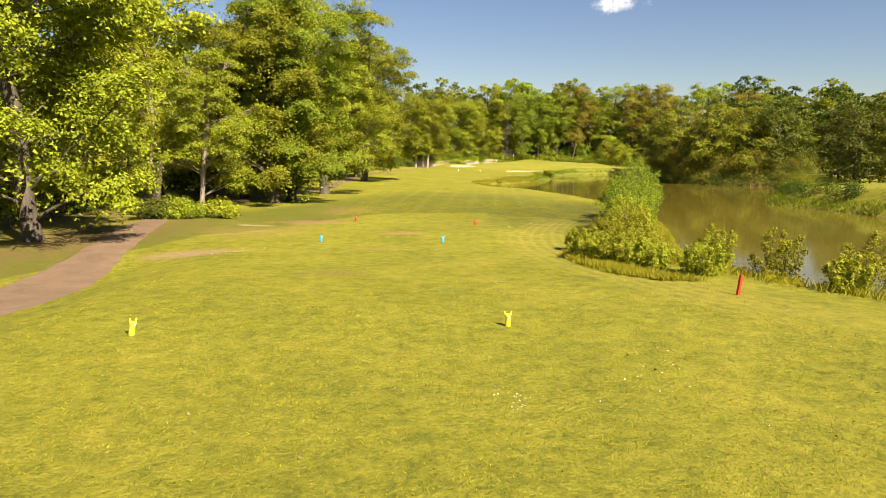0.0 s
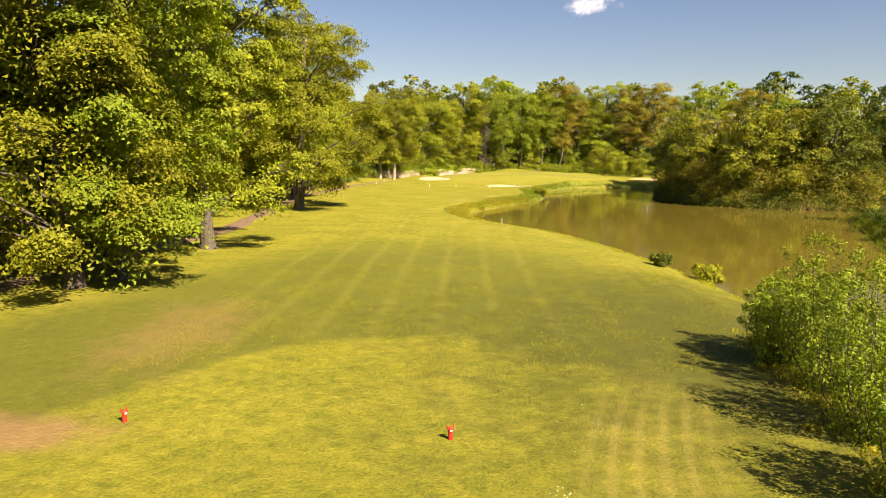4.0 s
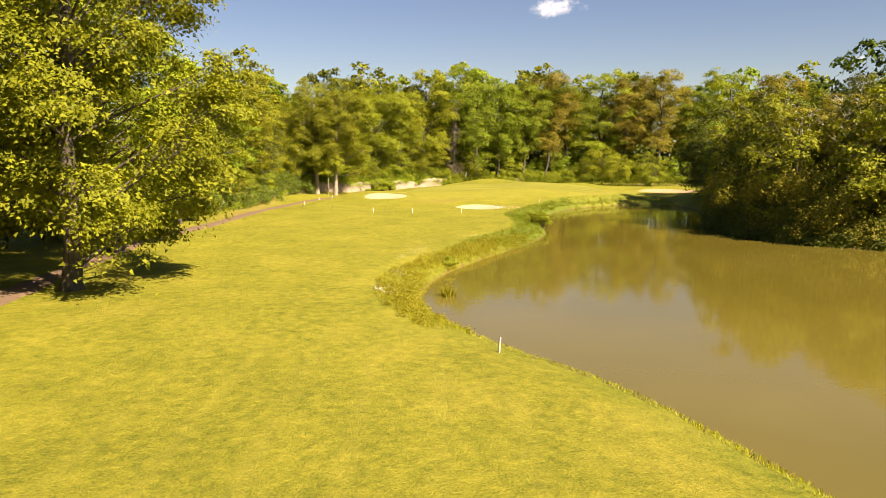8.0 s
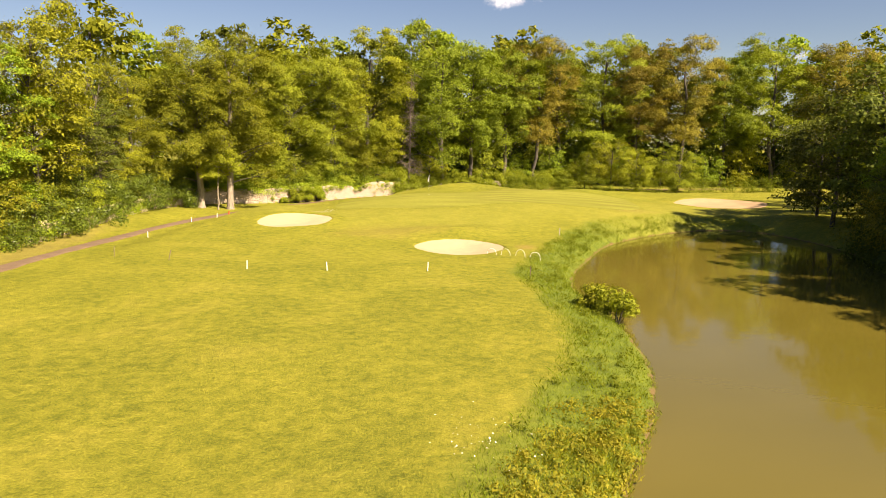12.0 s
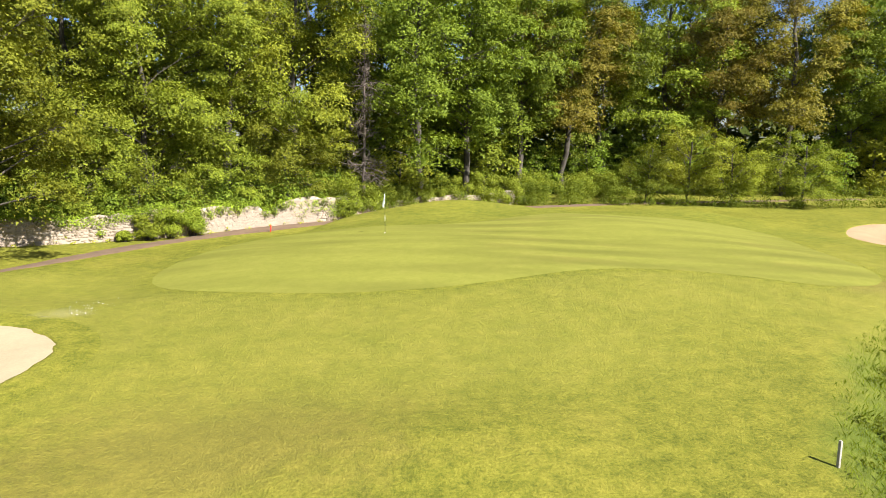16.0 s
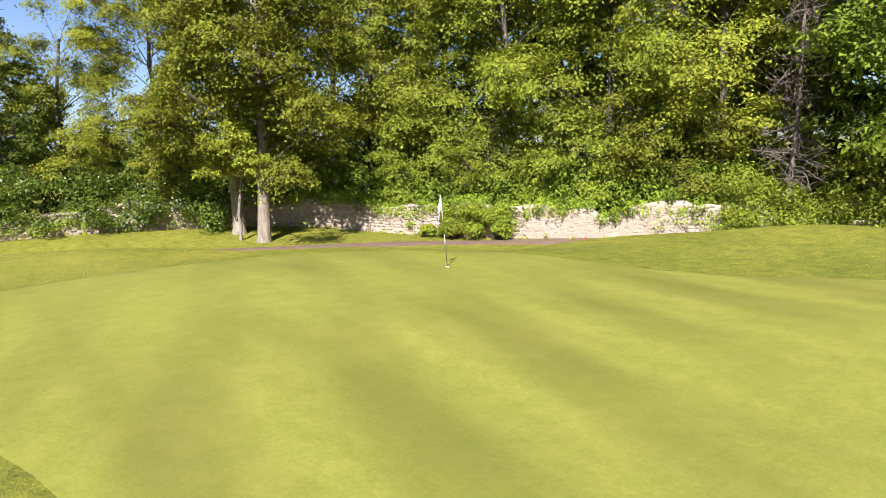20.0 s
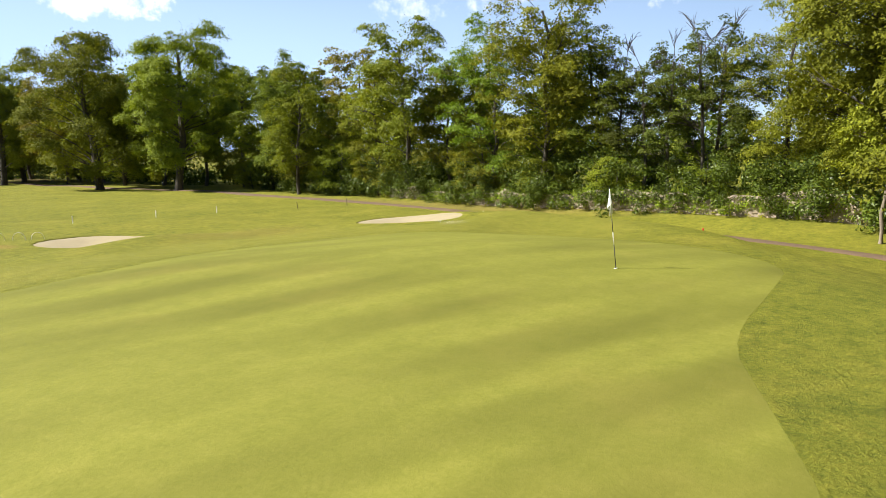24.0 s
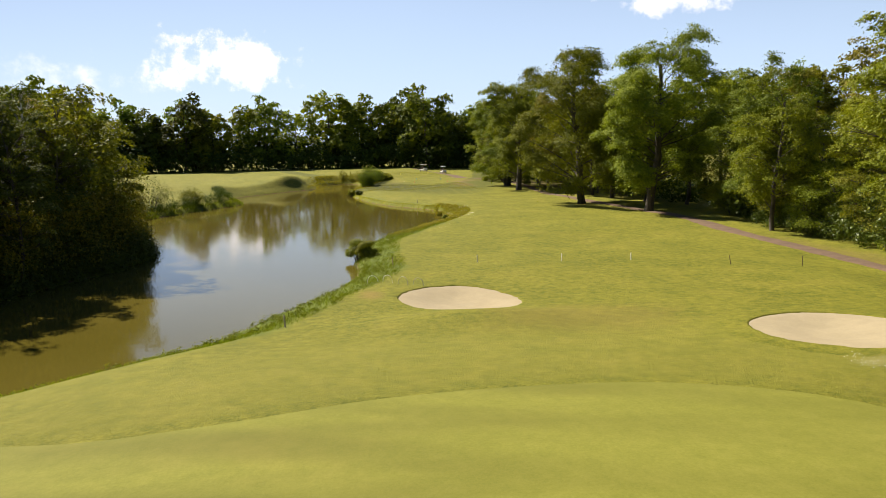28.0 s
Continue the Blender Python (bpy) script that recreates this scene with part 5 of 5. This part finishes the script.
xy = xy[(far_from(POND, xy[:, 0], xy[:, 1]) > 0.6) & (np.sin(xy[:, 0] * 1.7 + 2 * np.sin(xy[:, 1] * 0.9)) + rg.normal(size=len(xy)) * 0.7 > -0.1)]
blades("turf_blades", xy, 0.045, 0.005, M_BLADE, "short ragged tufts in the rough fairway grass", "grass", 52, 0.7)
xy = np.array([7.75, 101.4]) + rg.normal(size=(300, 2)) * 0.15
blades("reed_tuft", xy, 0.75, 0.004, M_BANK, "tuft of yellow-green rushes standing in the water", "rushes", 48, 0.2)
M_PETAL = simple("white_petals", (0.82, 0.80, 0.74), 0.7, vary=0.05)
flowers = []
for cx, cy, s, n in ((4.4, 99.6, 1.0, 170), (5.2, 104.8, 1.0, 90), (6.7, 111.8, 1.2, 60), (5.6, 109.8, 1.0, 50), (7.2, 113.6, 1.3, 40), (11.5, 121, 1.6, 60), (1.6, 18.4, 0.5, 30), (1.0, 9.2, 0.4, 25), (3.4, 10.5, 1.6, 30), (-7.9, 24.9, 0.7, 40), (-7.3, 26.2, 0.6, 40), (-6.7, 27.4, 0.6, 30), (-6.3, 29.2, 0.6, 25), (4.9, 41.0, 0.9, 30), (7.2, 170.2, 0.8, 60), (3.6, 37.5, 0.4, 40), (5.0, 16, 3, 30)):
    flowers.append(np.column_stack([rg.normal(size=n) * s * 0.35 + cx, rg.normal(size=n) * s * 0.6 + cy]))
fxy = np.concatenate(flowers)
fc = np.column_stack([fxy, land(fxy[:, 0], fxy[:, 1]) + 0.10 + 0.08 * rg.random(len(fxy))])
fu = rg.normal(size=(len(fc), 3)) * [1, 1, 0.25]
fu /= np.linalg.norm(fu, axis=1)[:, None]
fv = np.cross(fu, [0, 0, 1.0] + 0.3 * rg.normal(size=(len(fc), 3)))
fs_ = np.where(fxy[:, 1] > 90, 0.019, 0.010)[:, None]
quad = np.stack([fc - fu * fs_, fc - fv * fs_, fc + fu * fs_, fc + fv * fs_], 1).reshape(-1, 3)
tagged(new("daisies", mesh_from("daisies", quad, np.arange(len(quad)).reshape(-1, 4), M_PETAL)), "scattered small white daisies in the grass", "flowers", kind="stuff")

lx = np.concatenate([np.column_stack([rg.uniform(-7, 6, 260), rg.uniform(3, 18, 260)]), np.column_stack([rg.normal(size=40) * 1.0 - 3.3, rg.normal(size=40) * 0.7 + 21.2])])
lc = np.column_stack([lx, land(lx[:, 0], lx[:, 1]) + 0.02])
lu = rg.normal(size=(len(lc), 3)) * [1, 1, 0.3]
lu /= np.linalg.norm(lu, axis=1)[:, None]
lv = np.cross(lu, [0, 0, 1.0] + 0.4 * rg.normal(size=(len(lc), 3)))
lsz = rg.uniform(0.012, 0.032, (len(lc), 1))
quad = np.stack([lc - lu * lsz, lc - lv * lsz * 0.5, lc + lu * lsz, lc + lv * lsz * 0.5], 1).reshape(-1, 3)
tagged(new("fallen_leaves", mesh_from("fallen_leaves", quad, np.arange(len(quad)).reshape(-1, 4), simple("dry_leaf", (0.13, 0.10, 0.04), 0.9, vary=0.25))), "small dry brown leaves scattered on the tee grass", "leaves", kind="stuff")

# ---- flag, hoops, stakes, tee markers ----
M_WHITE = simple("white_paint", (0.78, 0.77, 0.72), 0.5, vary=0.06, scale=8)
M_BLACK = simple("black_paint", (0.025, 0.025, 0.028), 0.4, vary=0.1, scale=8)
M_CLOTH = simple("flag_cloth", (0.78, 0.77, 0.76), 0.85, vary=0.05, scale=12)
M_HOLE = simple("cup_plastic", (0.75, 0.74, 0.70), 0.4, vary=0.05)
M_RED = simple("red_paint", (0.55, 0.035, 0.02), 0.5, vary=0.12, scale=8)
M_WOOD = simple("weathered_wood", (0.16, 0.12, 0.085), 0.9, vary=0.2, scale=9, bump=0.01)


def lathe(name, profile, mat, sides=12):
    """A turned shape from (radius, height) pairs, closed at both ends."""
    bm = bmesh.new()
    rings = []
    for r, z in profile:
        rings.append([bm.verts.new((r * math.cos(2 * math.pi * i / sides), r * math.sin(2 * math.pi * i / sides), z)) for i in range(sides)])
    for a, b in zip(rings, rings[1:]):
        for i in range(sides):
            bm.faces.new((a[i], a[(i + 1) % sides], b[(i + 1) % sides], b[i]))
    bm.faces.new(rings[0][::-1])
    bm.faces.new(rings[-1])
    return bm_mesh(name, bm, mat, True)


FX, FY = 17.88, 183.7
FZ = float(ground_height(np.array([FX]), np.array([FY]))[0]) + 0.022
flag = thing("flagstick", pose(FX, FY, FZ, 6), "black and white banded flagstick with a limp white flag", "golf flag")
for z0, z1, mat, label in ((0.0, 0.64, M_BLACK, "black band"), (0.64, 0.97, M_WHITE, "white band"), (0.97, 1.33, M_BLACK, "black band"), (1.33, 2.13, M_WHITE, "white band")):
    part("pole_section", lathe("pole_section", [(0.011, z0), (0.011, z1)], mat, 10), flag, label)
part("finial", lathe("finial", [(0.008, 2.13), (0.018, 2.145), (0.014, 2.165), (0.004, 2.17)], M_BLACK, 10), flag)
part("cup", lathe("cup", [(0.054, -0.01), (0.058, 0.004), (0.050, 0.006)], M_HOLE, 16), flag, "pale plastic rim of the hole")
bm = bmesh.new()
rows = []
for i in range(15):
    u = i / 14
    row = []
    for j in range(10):
        v = j / 9
        # a limp cloth: the free corner sinks and the folds run down from the hoist
        drop = 0.40 * v + 0.20 * u
        fold = 0.05 * math.sin(u * 9 + v * 2.2) * (0.35 + v)
        row.append(bm.verts.new((-0.012 - 0.16 * math.sin(u * 2.2) * (0.25 + 0.75 * v) + 0.03 * u, fold + 0.06 * u * v - 0.03 * v, 2.10 - drop - 0.12 * u * v)))
    rows.append(row)
for a, b in zip(rows, rows[1:]):
    for j in range(9):
        bm.faces.new((a[j], a[j + 1], b[j + 1], b[j]))
cloth = part("flag_cloth", bm_mesh("flag_cloth", bm, M_CLOTH, True), flag, "limp white cloth", pose(0, 0, 0, 0, 0, 35))
solid = cloth.modifiers.new("thickness", "SOLIDIFY")
solid.thickness = 0.004


def hoop(x, y, turn, wide=0.66, tall=0.42):
    pts = [(-wide / 2, 0, -0.1)] + [(-wide / 2 * math.cos(a), 0, tall * math.sin(a) ** 0.8) for a in np.linspace(0.02, math.pi - 0.02, 15)] + [(wide / 2, 0, -0.1)]
    me = mesh_from("hoop", *tube(pts, np.full(len(pts), 0.0125), 7), M_WHITE, True)
    ob = new("hoop", me)
    ob.matrix_basis = pose(x, y, put(x, y), 0, 0, turn)
    return tagged(ob, "white bent plastic hoop stuck in the grass by a bunker", "hoop", "hoops beside the bunker")


for x, y, turn in ((17.75, 149.4, -40), (18.55, 148.95, -42), (19.35, 148.3, -42), (20.15, 147.75, -30)):
    hoop(x, y, turn)


def stake_mesh(size, tall, mat):
    bm = bmesh.new()
    bmesh.ops.create_cube(bm, size=1.0)
    bmesh.ops.bevel(bm, geom=bm.edges[:], offset=0.08, segments=1, affect="EDGES")
    for v in bm.verts:
        low = v.co.z < 0
        v.co = Vector((v.co.x * size, v.co.y * size, (v.co.z + 0.5) * tall - (0.2 if low else 0)))
    return bm_mesh("stake", bm, mat)


WHITE_STAKE, RED_STAKE, DARK_STAKE, GREY_STAKE = stake_mesh(0.045, 0.48, M_WHITE), stake_mesh(0.075, 0.52, M_RED), stake_mesh(0.035, 0.62, M_WOOD), stake_mesh(0.06, 0.55, simple("grey_wood", (0.36, 0.33, 0.28), 0.9, vary=0.15, scale=9))
for me, x, y, lean, label, group in (
    (WHITE_STAKE, 3.05, 145.3, 2, "white wooden boundary stake in the fairway grass", "white stakes"),
    (WHITE_STAKE, 7.45, 144.3, -2, "white wooden boundary stake in the fairway grass", "white stakes"),
    (WHITE_STAKE, 12.9, 143.4, 3, "white wooden boundary stake in the fairway grass", "white stakes"),
    (WHITE_STAKE, -6.7, 163.0, 2, "white wooden stake beside the dirt path", "white stakes"),
    (WHITE_STAKE, -5.8, 175.0, -3, "white wooden stake beside the dirt path", "white stakes"),
    (WHITE_STAKE, -4.0, 178.2, 3, "white wooden stake beside the dirt path", "white stakes"),
    (RED_STAKE, -3.1, 179.6, 8, "thin red stake beside the dirt path", "red stakes"),
    (RED_STAKE, 10.6, 198.9, 6, "thin red stake beside the dirt path", "red stakes"),
    (RED_STAKE, 7.38, 17.44, 9, "red wooden hazard stake in long grass by the pond", "red stakes"),
    (DARK_STAKE, -5.5, 150.6, 3, "thin dark stake in the grass", "dark stakes"),
    (DARK_STAKE, -1.9, 148.8, 14, "thin dark leaning stake in the grass", "dark stakes"),
    (DARK_STAKE, 18.3, 142.0, 2, "thin dark stake at the top of the pond bank", "dark stakes"),
    (GREY_STAKE, 8.5, 88.4, 4, "weathered grey stake at the pond edge", "grey stakes"),
    (GREY_STAKE, 24.8, 157.7, 2, "weathered grey stake at the top of the pond bank", "grey stakes"),
):
    ob = new("stake", me)
    ob.matrix_basis = pose(x, y, put(x, y), 0, lean, 20)
    tagged(ob, label, "stake", group)


def tee_marker(x, y, turn, colour, label, mat, lean=0):
    """A little upright marker: a tapered body with a flared head and two prongs."""
    ob = thing("tee_marker", pose(x, y, put(x, y), 0, lean, turn), label, "tee marker", "tee markers")
    part("body", lathe("body", [(0.050, -0.02), (0.056, 0.02), (0.052, 0.14), (0.058, 0.19), (0.072, 0.235), (0.060, 0.255)], mat, 10), ob)
    for s in (-1, 1):
        part("prong", mesh_from("prong", *tube([(s * 0.045, 0, 0.23), (s * 0.066, 0.01, 0.275), (s * 0.072, 0, 0.315)], [0.024, 0.018, 0.008], 7), mat, True), ob)
    bm = bmesh.new()
    bmesh.ops.create_uvsphere(bm, u_segments=10, v_segments=6, radius=0.026)
    for v in bm.verts:
        v.co = Vector((v.co.x, v.co.y * 0.5 - 0.058, v.co.z + 0.20))
    part("spot", bm_mesh("spot", bm, M_WHITE, True), ob, "white spot")
    return ob


M_YEL = simple("yellow_plastic", (0.80, 0.72, 0.05), 0.4, vary=0.05)
M_BLU = simple("blue_plastic", (0.02, 0.36, 0.75), 0.4, vary=0.05)
tee_marker(1.33, 14.0, 8, "yellow", "small yellow plastic tee marker on the grass", M_YEL)
tee_marker(-5.74, 12.8, 65, "yellow", "small yellow plastic tee marker tilted on the grass", M_YEL, 12)
tee_marker(0.0, 31.1, -5, "blue", "small blue plastic tee marker on the grass", M_BLU)
tee_marker(-5.43, 31.5, 70, "blue", "small blue plastic tee marker on the grass", M_BLU)
tee_marker(1.87, 40.6, 12, "red", "small red plastic tee marker on the grass", M_RED)
tee_marker(-5.1, 41.5, 50, "red", "small dark red plastic tee marker on the grass", M_RED)


# ---- next tee: sign and bin; carts ----
def box_bm(sx, sy, sz, at=(0, 0, 0), bevel=0.02):
    bm = bmesh.new()
    bmesh.ops.create_cube(bm, size=1.0)
    for v in bm.verts:
        v.co = Vector((v.co.x * sx, v.co.y * sy, v.co.z * sz)) + Vector(at)
    if bevel:
        bmesh.ops.bevel(bm, geom=bm.edges[:], offset=bevel, segments=2, affect="EDGES")
    return bm


sign = thing("hole_sign", pose(86, 215.3, put(86, 215.3), 0, 0, -20), "white sign board on a post by the next tee", "sign")
part("post", bm_mesh("post", box_bm(0.09, 0.09, 1.5, (0, 0, 0.6)), M_WOOD), sign)
part("board", bm_mesh("board", box_bm(0.75, 0.05, 1.0, (0, -0.06, 1.45)), M_WHITE), sign)
part("bar", bm_mesh("bar", box_bm(0.5, 0.012, 0.08, (0, -0.09, 1.65), 0), M_BLACK), sign, "dark printed bar")
part("bar", bm_mesh("bar", box_bm(0.5, 0.012, 0.06, (0, -0.09, 1.45), 0), M_BLACK), sign, "dark printed bar")
bin_ = thing("litter_bin", pose(78, 208.2, put(78, 208.2), 0, 0, 15), "small pale litter bin standing on the grass", "bin")
part("tub", lathe("tub", [(0.26, -0.02), (0.30, 0.75), (0.31, 0.78), (0.28, 0.78)], M_WHITE, 14), bin_)
part("lid", lathe("lid", [(0.31, 0.78), (0.30, 0.84), (0.12, 0.9)], M_WOOD, 14), bin_, "dark lid")


def golf_cart(x, y, turn):
    cart = thing("golf_cart", pose(x, y, put(x, y), 0, 0, turn), "parked golf cart with a white roof in the shade", "golf cart", "parked golf carts")
    part("body", bm_mesh("body", box_bm(1.1, 2.2, 0.35, (0, 0, 0.45), 0.06), M_WHITE), cart)
    part("nose", bm_mesh("nose", box_bm(1.05, 0.6, 0.35, (0, 0.85, 0.75), 0.08), M_WHITE), cart)
    part("seat", bm_mesh("seat", box_bm(1.0, 0.5, 0.22, (0, -0.2, 0.78), 0.05), M_WOOD), cart)
    part("backrest", bm_mesh("backrest", box_bm(1.0, 0.12, 0.45, (0, -0.5, 1.05), 0.04), M_WOOD), cart)
    part("roof", bm_mesh("roof", box_bm(1.15, 1.8, 0.08, (0, -0.05, 1.85), 0.03), M_WHITE), cart)
    for sx in (-0.5, 0.5):
        for sy in (-0.75, 0.7):
            part("post", mesh_from("post", *tube([(sx, sy, 0.6), (sx, sy * 0.95, 1.83)], [0.02, 0.02], 6), M_BLACK, True), cart)
    for sx in (-0.5, 0.5):
        for sy in (-0.75, 0.75):
            wheel = part("wheel", lathe("wheel", [(0.10, -0.06), (0.21, -0.07), (0.23, 0), (0.21, 0.07), (0.10, 0.06)], M_BLACK, 16), cart, "", pose(sx, sy, 0.22, 0, 90, 0))
            part("hub", lathe("hub", [(0.09, -0.075), (0.09, 0.075)], M_WHITE, 10), wheel)
    return cart


golf_cart(-6.9, -1.5, 25)
golf_cart(-11.6, 2.0, 10)
